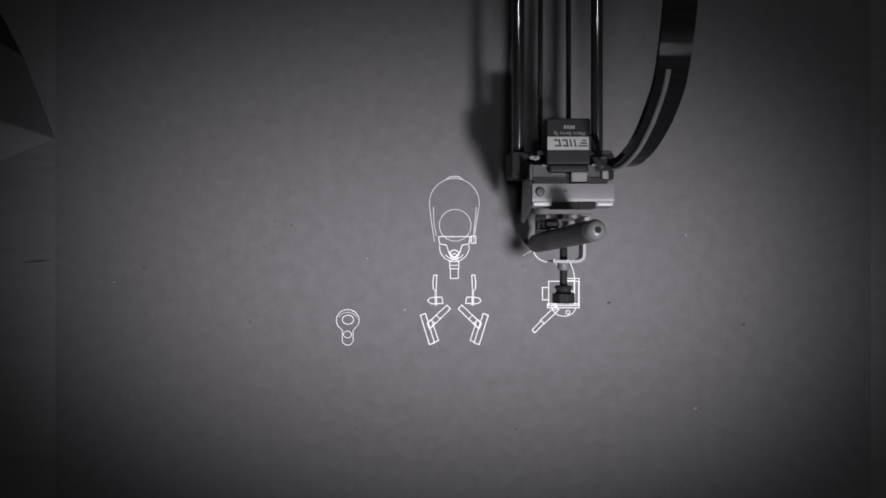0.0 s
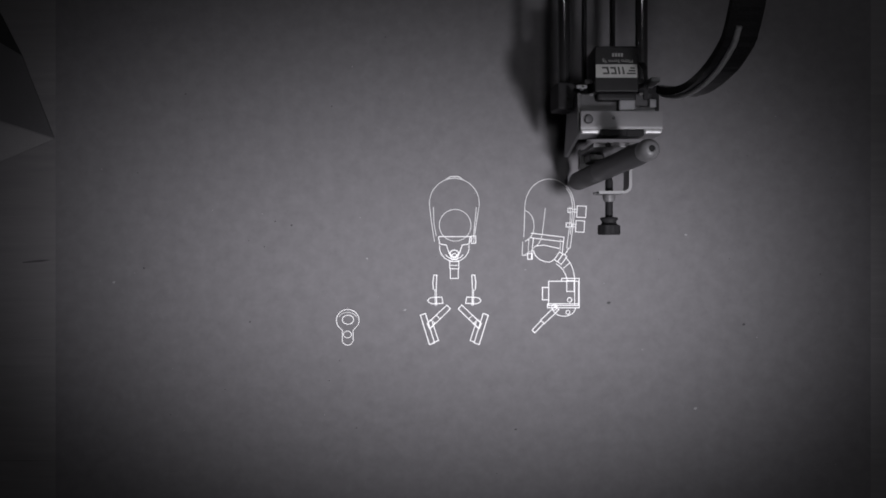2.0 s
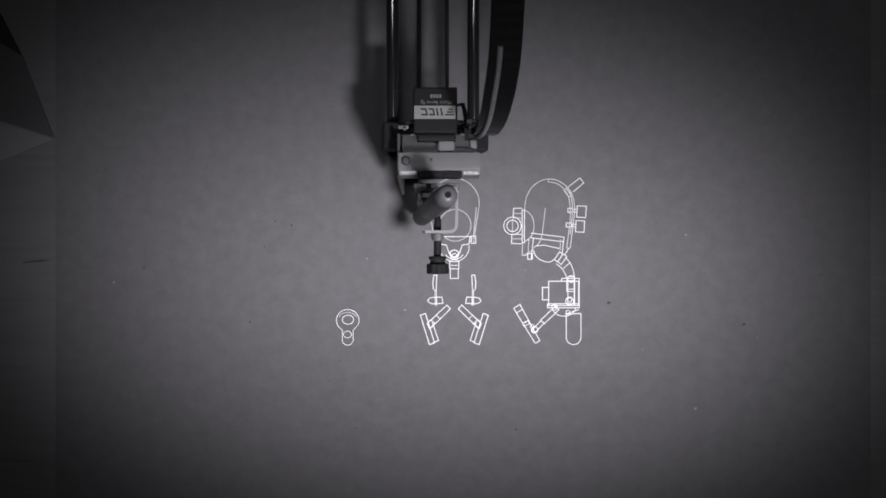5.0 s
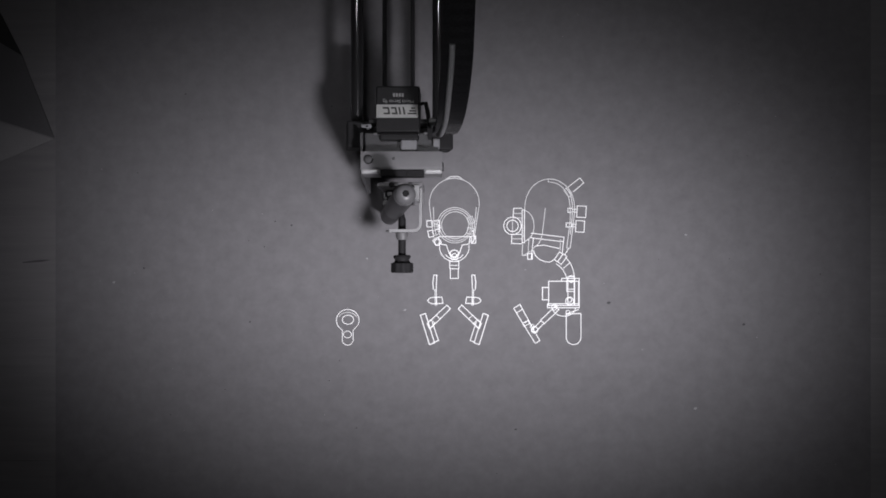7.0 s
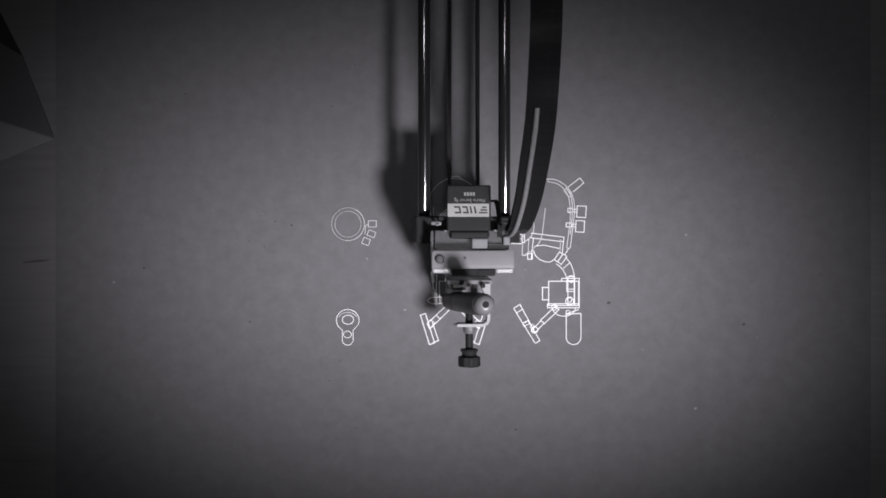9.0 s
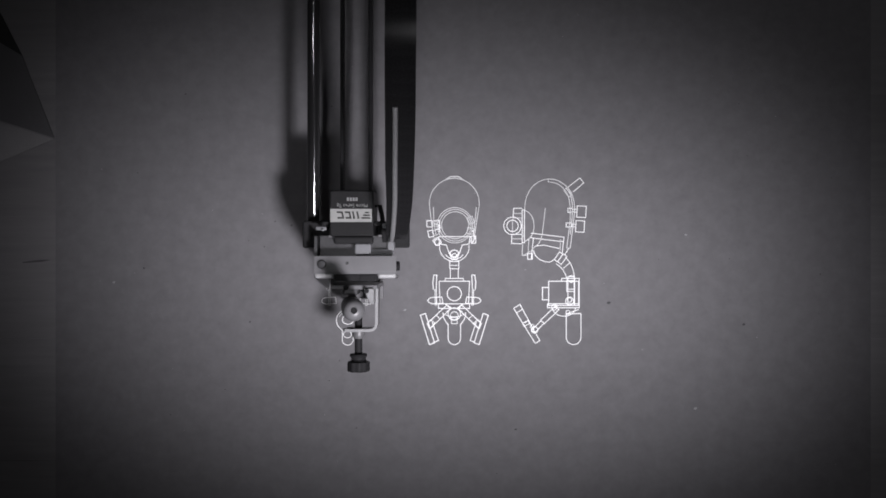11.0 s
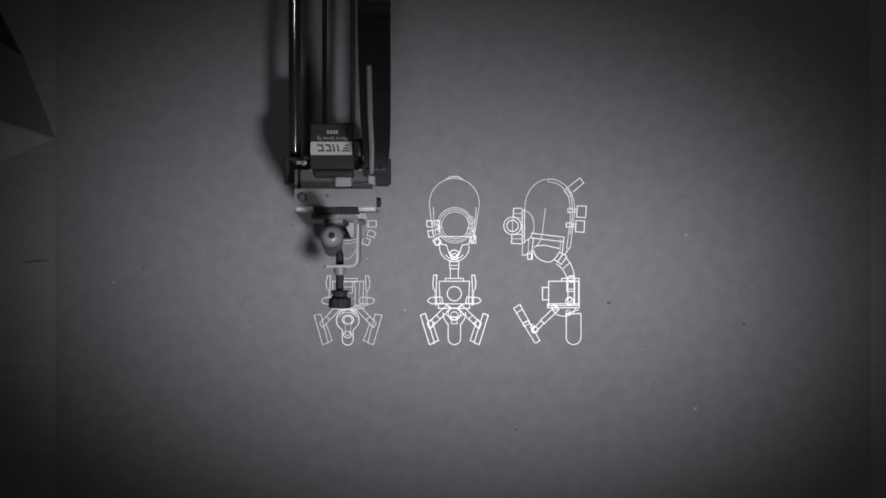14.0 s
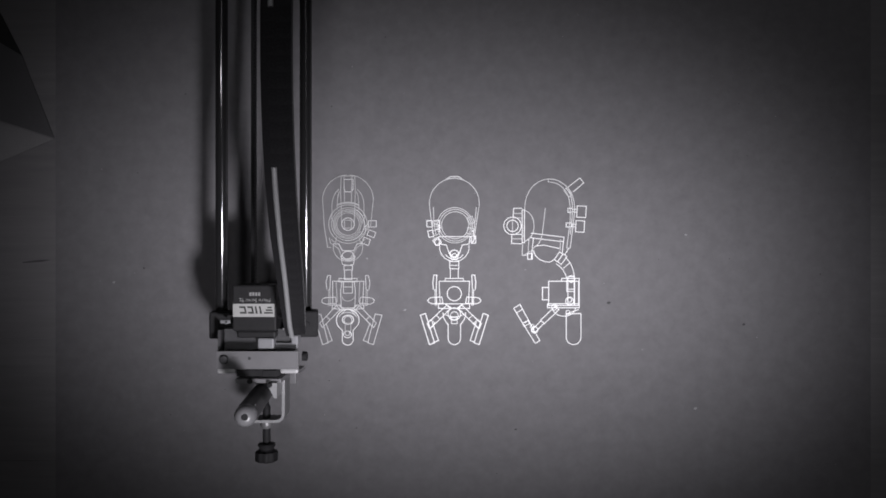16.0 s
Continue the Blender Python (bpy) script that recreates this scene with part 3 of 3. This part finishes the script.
    quad(d, 1019, 391, 1034, 411, 2.0, turn=3, width=2.2)
    quad(d, 1002, 395, 1012, 402, 2.0, width=2.2)
    ink(d, [(1012, 397), (1019, 397)], 2.0, width=2.0)
    ink(d, [(1012, 401), (1019, 402)], 2.0, width=2.0)
    # band over the dome and its tab
    ink(d, [(971, 317)] + curve([(970, 322), (985, 325), (998, 335), (1006, 349), (1009, 366)]), 2.8, width=2.2, mat=INK_THIN)
    ink(d, curve([(1002, 333), (1010, 347), (1013, 366), (1012, 390), (1009, 415)]), 1.9, width=2.4, mat=INK_THIN)
    ink(d, [(998, 338), (1002, 333), (1012, 345), (1007, 349)], 2.85, width=2.2, mat=INK_THIN, closed=True)
    ink(d, [(1006, 331), (1026, 315), (1033, 324), (1014, 340)], 2.9, width=2.2)
    # eye
    quad(d, 924, 372, 928, 430, 3.1, width=2.2)
    ink(d, [(924, 369), (909, 369), (908, 385)], 3.15, width=2.2)
    ink(d, [(924, 378), (909, 378)], 3.15, **thin)
    ink(d, [(924, 386), (907, 386)], 3.2, **thin)
    ring(d, 907, 400, 15.5, 3.3, width=2.2)
    ring(d, 907, 400, 10, 3.3, width=2.2)
    ink(d, [(907, 388), (907, 412)], 3.3, **thin)
    ink(d, [(924, 415), (906, 415), (905, 431), (923, 432)], 3.35, width=2.2)
    ink(d, [(906, 423), (923, 423)], 3.35, **thin)
    # back details of the trunk, leg and wheel
    quad(d, 1005, 490, 1016, 541, 3.7, width=2.2)
    ring(d, 1011, 494, 6, 3.7, width=2.2)
    ring(d, 1008, 533, 7, 3.8, width=2.4)
    ink(d, [(1004, 512), (1016, 512)], 3.8, width=2.2)
    ink(d, [(909, 546), (947, 608)], 3.95, width=2.4)
    ink(d, [(909, 546), (920, 539), (955, 603), (948, 608)], 4.1, width=2.4)
    ink(d, [(914, 554), (924, 548)], 4.2, width=2.4)
    ink(d, [(928, 572), (935, 567)], 4.2, width=2.4)
    bar(d, 926, 575, 936, 570, 6, 4.2, width=2.2)
    ring(d, 946, 584, 5.5, 4.25, width=3.0)
    ring(d, 942, 578, 3.5, 4.25, width=2.2)
    ink(d, [(1028, 556), (1028, 597)], 4.45, width=2.4)
    ink(d, [(1028, 555), (1002, 556), (1002, 597)] + arc(1015, 597, 13, 13, 180, 360), 4.6, width=2.6)
    ink(d, [(1024, 548), (1002, 556)], 4.65, width=2.4)
    return d


def build_front_view():
    d = tagged(new("front_view_drawing"), label="white ink line drawing of a domed machine from the front", category="drawing")
    thin = dict(width=2.1, mat=INK_THIN)
    c = 804

    def both(fn, pts, t, **kw):
        ink(d, pts, t, **kw)
        ink(d, [(2 * c - x, y) for x, y in pts], t, **kw)

    # head, there from the start
    ink(d, [(769, 428), (764, 396), (760, 364)] + arc(c, 360, 44, 44, 178, 2) + [(848, 364), (843, 396), (838, 430)], 0, **thin)
    ink(d, [(788, 319), (797, 313), (812, 313), (820, 319)], 0, width=3.4, mat=INK_THIN)
    ink(d, [(767, 367), (768, 396), (772, 418)], 0, **thin)
    ink(d, [(843, 367), (838, 420), (832, 428)], 0, width=2.4, mat=INK_THIN)
    ring(d, 805.5, 399, 28, 0, **thin)
    ink(d, [(776, 419), (834, 419)], 0, width=2.4)
    both(ink, [(776, 419), (778, 432), (790, 434), (794, 446), (800, 453)], 0, width=2.4)
    ink(d, arc(c, 438, 26, 25, 172, 368), 0, width=2.2)
    ring(d, c, 449, 7.5, 0, ry=6, width=3.0)
    ink(d, arc(c, 440, 19, 19, 215, 325), 0, width=2.4)
    ink(d, [(797, 470), (811, 470)], 0, width=1.8)
    ring(d, c, 453, 4, 0, width=2.4)
    ink(d, [(794, 446), (800, 460), (808, 460), (814, 446)], 0, width=2.4)
    quad(d, 834, 418, 842, 431, 0, width=2.2)
    quad(d, 796, 463, 812, 476, 0, width=2.2)
    quad(d, 797, 476, 811, 493, 0, width=2.2)
    # arms and legs
    both(ink, [(767, 513), (766, 500), (768, 487), (773, 487), (772, 513), (768, 514)], 0, width=2.6)
    both(ink, [(770, 514), (770, 540), (773, 540), (772, 514)], 0, width=2.0)
    both(ink, [(782, 526), (784, 537), (765, 538), (759, 535.5), (757, 532), (760, 528), (765, 526.5)], 0, width=2.6, closed=True)
    both(ink, [(772, 526), (772, 538)], 0, width=2.2)
    both(ink, [(791, 540), (797, 547), (762, 581), (756, 573)], 0, width=2.6, closed=True)
    both(ink, [(772, 558), (779, 565)], 0, width=2.2)
    both(ink, [(744, 558), (753, 555), (769, 607), (760, 610)], 0, width=2.8, closed=True)
    both(ink, [(765, 570), (776, 603), (767, 606)], 0, width=2.6)
    both(ink, [(756, 573), (762, 566), (770, 572), (760, 582)], 0, width=2.4, closed=True)
    # rings and side valves
    ink(d, arc(805, 399, 31.3, 31.3, 20, 200), 5.7, width=2.2, mat=INK_THIN)
    ink(d, arc(805, 399, 31.3, 31.3, 200, 380), 6.0, width=2.2, mat=INK_THIN)
    ink(d, arc(805.5, 399, 24, 24, 0, 360)[:-1], 6.2, closed=True, **thin)
    quad(d, 755.5, 391, 765, 402, 6.5, width=2.4)
    ink(d, [(765, 393), (778, 393)], 6.5, **thin)
    ink(d, [(765, 400), (777, 401)], 6.5, **thin)
    quad(d, 758, 408.5, 766.5, 419.5, 6.6, turn=-12, width=2.4)
    ink(d, [(766, 409), (777, 406)], 6.6, **thin)
    ink(d, [(768, 417), (778, 414)], 6.6, **thin)
    quad(d, 768, 422, 779, 433, 6.7, turn=-30, width=2.4)
    ink(d, [(768, 396), (776, 398), (778, 412)], 6.7, width=2.4)
    ring(d, 775, 429, 5.5, 6.7, width=2.4)
    ink(d, [(768, 391), (777, 390), (779, 404), (770, 407)], 6.6, width=2.4)
    ink(d, [(836, 408), (841, 421), (835, 430)], 6.8, width=2.6)
    quad(d, 829, 384, 838, 396, 6.8, turn=-20, **thin)
    quad(d, 827, 404, 838, 414, 6.9, turn=10, **thin)
    # trunk and wheel
    ink(d, [(777, 498), (779, 538)], 8.6, width=2.2)
    ink(d, [(777, 498), (831, 498), (829, 538)], 8.7, width=2.4)
    quad(d, 788, 493, 820, 498, 8.8, width=2.2)
    ring(d, c, 520, 12.5, 9.0, width=2.6)
    quad(d, 776, 538, 831, 546, 9.1, width=2.6)
    both(ink, [(788, 538), (800, 546), (790, 552)], 9.2, width=2.4)
    ink(d, arc(c, 553, 18, 8, 200, 340), 9.3, width=2.2)
    ring(d, c, 556, 11, 9.4, width=2.4)
    ring(d, c, 559, 7, 9.5, width=2.2)
    quad(d, 799, 562, 809, 573, 9.5, width=2.0)
    both(ink, curve([(784, 553), (785, 562), (788, 568), (793, 575)]), 9.6, width=2.6)
    ink(d, [(793, 573), (793, 599)] + arc(c, 599, 11, 11, 180, 360) + [(815, 573)], 9.8, width=2.6)
    both(ink, [(797, 493), (797, 476)], 9.9, width=2.0)
    return d


def build_back_view():
    d = tagged(new("back_view_drawing"), label="fine white ink line drawing of a domed machine from behind", category="drawing")
    fine = dict(width=2.0, mat=INK_THIN)
    faint = dict(width=2.0, mat=INK_FAINT)
    c = 616

    def both(pts, t, t2=None, **kw):
        ink(d, pts, t, **kw)
        ink(d, [(2 * c - x, y) for x, y in pts], t2 if t2 is not None else t, **kw)

    # wheel fork, there from the start
    ink(d, [(606, 600), (606, 585), (598, 577)] + arc(615.5, 567, 20, 19, 205, -25) + [(632, 577), (625, 585), (625, 600)] + arc(615.5, 600, 10, 11, 0, -180), 0, width=2.2)
    ink(d, arc(615.5, 564, 16, 11, 165, 15), 0, **fine)
    ring(d, 616, 566, 10, 0, ry=8, width=2.4)
    ring(d, 615, 592, 7, 0, ry=6, width=2.0)
    # valves beside the head
    quad(d, 652, 391, 666, 402, 7.2, width=2.0, mat=INK_THIN)
    quad(d, 651, 409, 664, 419, 7.2, turn=20, **fine)
    quad(d, 642, 422, 654, 433, 7.3, turn=20, **fine)
    ink(d, [(652, 397), (647, 400), (646, 415)], 7.3, **fine)
    ring(d, c, 397, 23, 7.2, **faint)
    ink(d, arc(c, 397, 29, 29, 60, -100), 8.0, **fine)
    ink(d, arc(c, 397, 29, 29, 60, 260), 8.2, **faint)
    # arms and legs
    both([(579, 513), (577, 500), (580, 488), (585, 488), (584, 513), (580, 514)], 10.4, 10.55, **fine)
    both([(582, 514), (582, 541), (585, 541), (584, 514)], 10.4, 10.6, **faint)
    both([(594, 526), (595.5, 537), (577, 538.5), (571, 536), (569.5, 532), (572, 528.5), (577, 527)], 10.5, 10.65, closed=True, **fine)
    ink(d, [(664, 556), (676, 558), (661, 610), (651, 607)], 11.1, closed=True, **fine)
    ink(d, [(655, 572), (643, 603), (653, 606)], 11.2, **fine)
    ink(d, [(630, 548), (636, 541), (666, 572), (661, 580)], 11.3, closed=True, **fine)
    ink(d, [(648, 566), (655, 559)], 11.3, **fine)
    ink(d, [(568, 556), (556, 558), (571, 610), (581, 607)], 11.6, closed=True, **fine)
    ink(d, [(577, 572), (588, 603), (579, 606)], 11.7, **fine)
    ink(d, [(602, 548), (596, 541), (566, 572), (571, 580)], 11.8, closed=True, **fine)
    ink(d, [(584, 566), (577, 559)], 11.8, **fine)
    # trunk
    ink(d, [(589, 538), (589, 498), (644, 498), (642, 538)], 12.3, **fine)
    both([(588, 540), (603, 540), (606, 548), (588, 546)], 12.6, 12.7, closed=True, **fine)
    quad(d, 600, 493, 632, 499, 12.8, **fine)
    ink(d, [(605, 498), (603, 515), (604, 545), (628, 545), (629, 515), (627, 498)], 12.9, **fine)
    quad(d, 608, 498, 624, 508, 13.0, **fine)
    quad(d, 608, 508, 624, 519, 13.0, **fine)
    ink(d, arc(c, 524, 11, 9, 190, 350), 13.1, **faint)
    both([(595, 498), (597, 535)], 13.1, **faint)
    ring(d, c, 567, 7, 13.2, width=2.4, mat=INK_THIN)
    ink(d, arc(c, 556, 20, 9, 160, 20), 13.3, **fine)
    both([(600, 541), (612, 549), (604, 556)], 13.4, **fine)
    quad(d, 611, 572, 621, 586, 13.4, **faint)
    ring(d, 615, 590, 4, 13.5, width=2.2, mat=INK_THIN)
    # head
    ink(d, arc(c, 397, 25.5, 25.5, 0, 330), 10.7, **faint)
    ink(d, arc(c, 397, 34, 34, 130, 215), 13.3, **fine)
    ink(d, [(583, 421), (585, 430), (599, 440), (604, 452), (612, 459), (620, 457), (628, 446), (632, 438), (646, 430)], 13.55, **faint)
    both([(590, 392), (586, 386), (588, 378)], 13.55, **faint)
    ring(d, c, 397, 34, 13.9, **faint)
    ink(d, [(590, 432), (600, 432), (606, 444), (626, 444), (632, 432), (642, 431)], 14.1, **fine)
    ink(d, arc(c, 438, 26, 25, 172, 368), 14.15, **faint)
    ring(d, c, 452, 10, 14.1, ry=7, **fine)
    both([(605, 400), (603, 340), (604, 312)], 14.25, 14.3, **faint)
    ink(d, [(604, 312), (628, 312)], 14.3, **faint)
    ink(d, [(638, 420), (656, 400), (661, 352)] + arc(c, 355, 45, 45, 4, 88), 14.2, **faint)
    both(curve([(588, 382), (588, 360), (592, 345), (600, 335)]), 14.45, 14.5, **faint)
    both(curve([(597, 372), (597, 360), (598.5, 347), (601, 339)]), 14.5, 14.55, **faint)
    ink(d, arc(c, 355, 45, 45, 92, 178) + [(574, 400), (580, 438), (586, 438)], 14.7, **faint)
    ink(d, [(609, 318), (625, 318), (625, 335), (622, 340), (612, 340), (609, 335)], 14.75, closed=True, **fine)
    both([(609, 312), (610, 362)], 14.8, **faint)
    ring(d, c, 397, 20, 14.85, **faint)
    ink(d, arc(c, 398, 40, 40, 62, 118), 14.9, **faint)
    ink(d, arc(c, 400, 46, 40, 64, 116), 14.9, **faint)
    ring(d, c, 397, 11, 14.9, **fine)
    quad(d, 610, 390, 622, 404, 14.9, **faint)
    ink(d, arc(c, 397, 38, 38, 60, 120), 15.0, **faint)
    both([(604, 452), (606, 468), (616, 470)], 15.1, **fine)
    quad(d, 609, 470, 624, 478, 15.2, **fine)
    quad(d, 610, 478, 623, 495, 15.3, **fine)
    ink(d, arc(c, 452, 13, 9, 190, 350), 15.4, **fine)
    both([(586, 424), (594, 430), (596, 420)], 15.5, **faint)
    return d


build_room()
build_board()
build_floor_wedges()
build_dust()
arm = build_arm()
pen = build_pen()
pieces = build_cable(arm)
build_side_view()
build_front_view()
build_back_view()


# ---- what moves ----
def motions():
    # seconds, and the arm's way in x and y in millimetres
    way = [
        (0.0, 120.0, 29.1), (0.1, 139.2, 29.3), (0.2, 115.0, 30.9), (0.3, 134.5, 26.3), (0.4, 115.8, 27.0), (0.5, 129.9, 66.5), (0.6, 113.4, 52.4), (0.7,
        141.6, 54.0), (0.8, 140.0, 37.8), (0.9, 139.2, 36.3), (1.0, 140.8, 30.9), (1.1, 129.9, 72.1), (1.2, 138.5, 68.9), (1.3, 112.7, 53.2), (1.4, 111.9,
        46.3), (1.5, 125.9, 52.0), (1.6, 139.9, 51.2), (1.7, 145.7, 48.7), (1.8, 138.0, 42.4), (1.9, 144.4, 39.9), (2.0, 145.0, 66.6), (2.1, 141.2, 64.0),
        (2.2, 137.4, 36.1), (2.3, 126.5, 24.8), (2.4, 136.7, 33.6), (2.5, 115.6, 26.0), (2.6, 117.6, 33.0), (2.7, 120.1, 29.8), (2.8, 111.8, 51.8), (2.9,
        106.1, 51.8), (3.0, 105.4, 53.7), (3.1, 111.2, 45.5), (3.2, 102.9, 46.2), (3.3, 109.3, 40.5), (3.4, 137.4, 13.4), (3.5, 145.1, 8.6), (3.6, 141.8,
        -6.8), (3.7, 139.9, -3.0), (3.8, 124.6, -18.8), (3.9, 106.1, -9.3), (4.0, 120.3, -26.0), (4.1, 116.6, -20.8), (4.2, 111.8, -11.8), (4.3, 108.0, -7.4),
        (4.4, 141.2, -9.9), (4.5, 147.0, -11.8), (4.6, 147.0, -12.4), (4.7, 139.3, -13.1), (4.8, 74.7, 31.1), (4.9, 55.2, 44.9), (5.0, 50.8, 45.2), (5.1,
        57.8, 40.5), (5.2, 61.0, 38.0), (5.5, 70.4, 42.8), (5.8, 58.6, 47.1), (6.1, 67.3, 37.9), (6.4, 58.6, 44.6), (6.7, 71.6, 49.5), (7.0, 31.3, 45.8),
        (7.3, -8.7, 43.7), (7.4, -8.0, 48.1), (7.5, -8.0, 47.4), (7.6, -10.0, 39.3), (7.7, -0.4, 52.5), (7.8, -6.1, 43.7), (7.9, -6.1, 43.7), (8.0, 12.4,
        40.5), (8.1, 9.2, 34.9), (8.2, -6.1, 47.4), (8.5, 33.8, 22.0), (8.7, 72.9, 6.1), (8.9, 62.3, -2.4), (9.1, 74.1, -7.0), (9.3, 64.8, 9.8), (9.5, 70.4,
        -12.2), (9.7, 76.6, -2.4), (9.9, 66.7, 1.2), (10.1, 24.5, -0.6), (10.3, -10.0, 0.8), (10.4, 17.5, -6.1), (10.5, 13.7, 8.4), (10.6, 1.5, 19.6), (10.7,
        0.9, 35.3), (10.8, 11.1, -2.5), (10.9, 19.4, -20.2), (11.0, 7.4, -8.3), (11.1, 18.8, -15.8), (11.2, 18.2, -17.0), (11.3, 16.2, -17.0), (11.4, -15.7,
        -20.2), (11.5, -10.6, -17.0), (11.6, -16.4, -13.9), (11.7, -18.9, -15.1), (11.8, -15.1, -18.3), (11.9, 2.8, -25.9), (12.0, -0.4, -13.2), (12.1, 5.4,
        7.6), (12.2, 0.3, -13.2), (12.3, -2.3, -12.6), (12.4, 6.7, 0.6), (12.5, 0.0, 0.0), (12.6, -2.3, 1.9), (12.7, 10.5, -6.9), (12.8, 10.5, -6.9), (12.9,
        -2.3, 5.1), (13.0, 6.0, -9.5), (13.1, -3.6, 8.2), (13.2, 5.4, 8.2), (13.3, 7.9, -5.7), (13.4, 10.5, -3.8), (13.5, -5.5, 0.6), (13.6, 16.7, 52.6),
        (13.7, -11.9, 37.9), (13.8, 10.5, 30.9), (13.9, -0.4, 36.0), (14.0, -2.9, 26.5), (14.1, -3.6, 22.7), (14.2, 7.9, 56.8), (14.3, -8.7, 49.2), (14.4,
        11.8, 41.0), (14.5, -2.5, 70.0), (14.6, 6.7, 47.9), (14.7, -1.0, 69.0), (14.8, 1.5, 71.6), (14.9, -2.3, 44.1), (15.0, 4.7, 55.5), (15.1, -1.0, 57.4),
        (15.2, 4.1, 7.6), (15.3, 1.5, 63.8), (15.4, 1.5, 69.6), (15.5, -2.3, 15.2), (15.6, 59.5, 29.7), (15.7, 66.7, 22.6), (15.8, -50.2, -54.2), (15.9,
        -48.4, -55.1), (16.0, -43.1, -57.5),
    ]
    arm_rows = [(t, pose(BASE[0] * MM + x * MM, y * MM, 0)) for t, x, y in way]
    walk(arm, arm_rows)
    walk(pen, arm_rows)
    for piece, near, far in pieces:
        walk(piece, [(t, cable_pose(near, far, x, y)) for t, x, y in way])
    for ob, t in strokes:
        if t > 0:
            down, up = pose(0, 0, -0.0012), pose(0, 0, 0)
            walk(ob, [(0.0, down), (max(0.03, t - 0.1), down), (t, up), (16.0, up)])


motions()
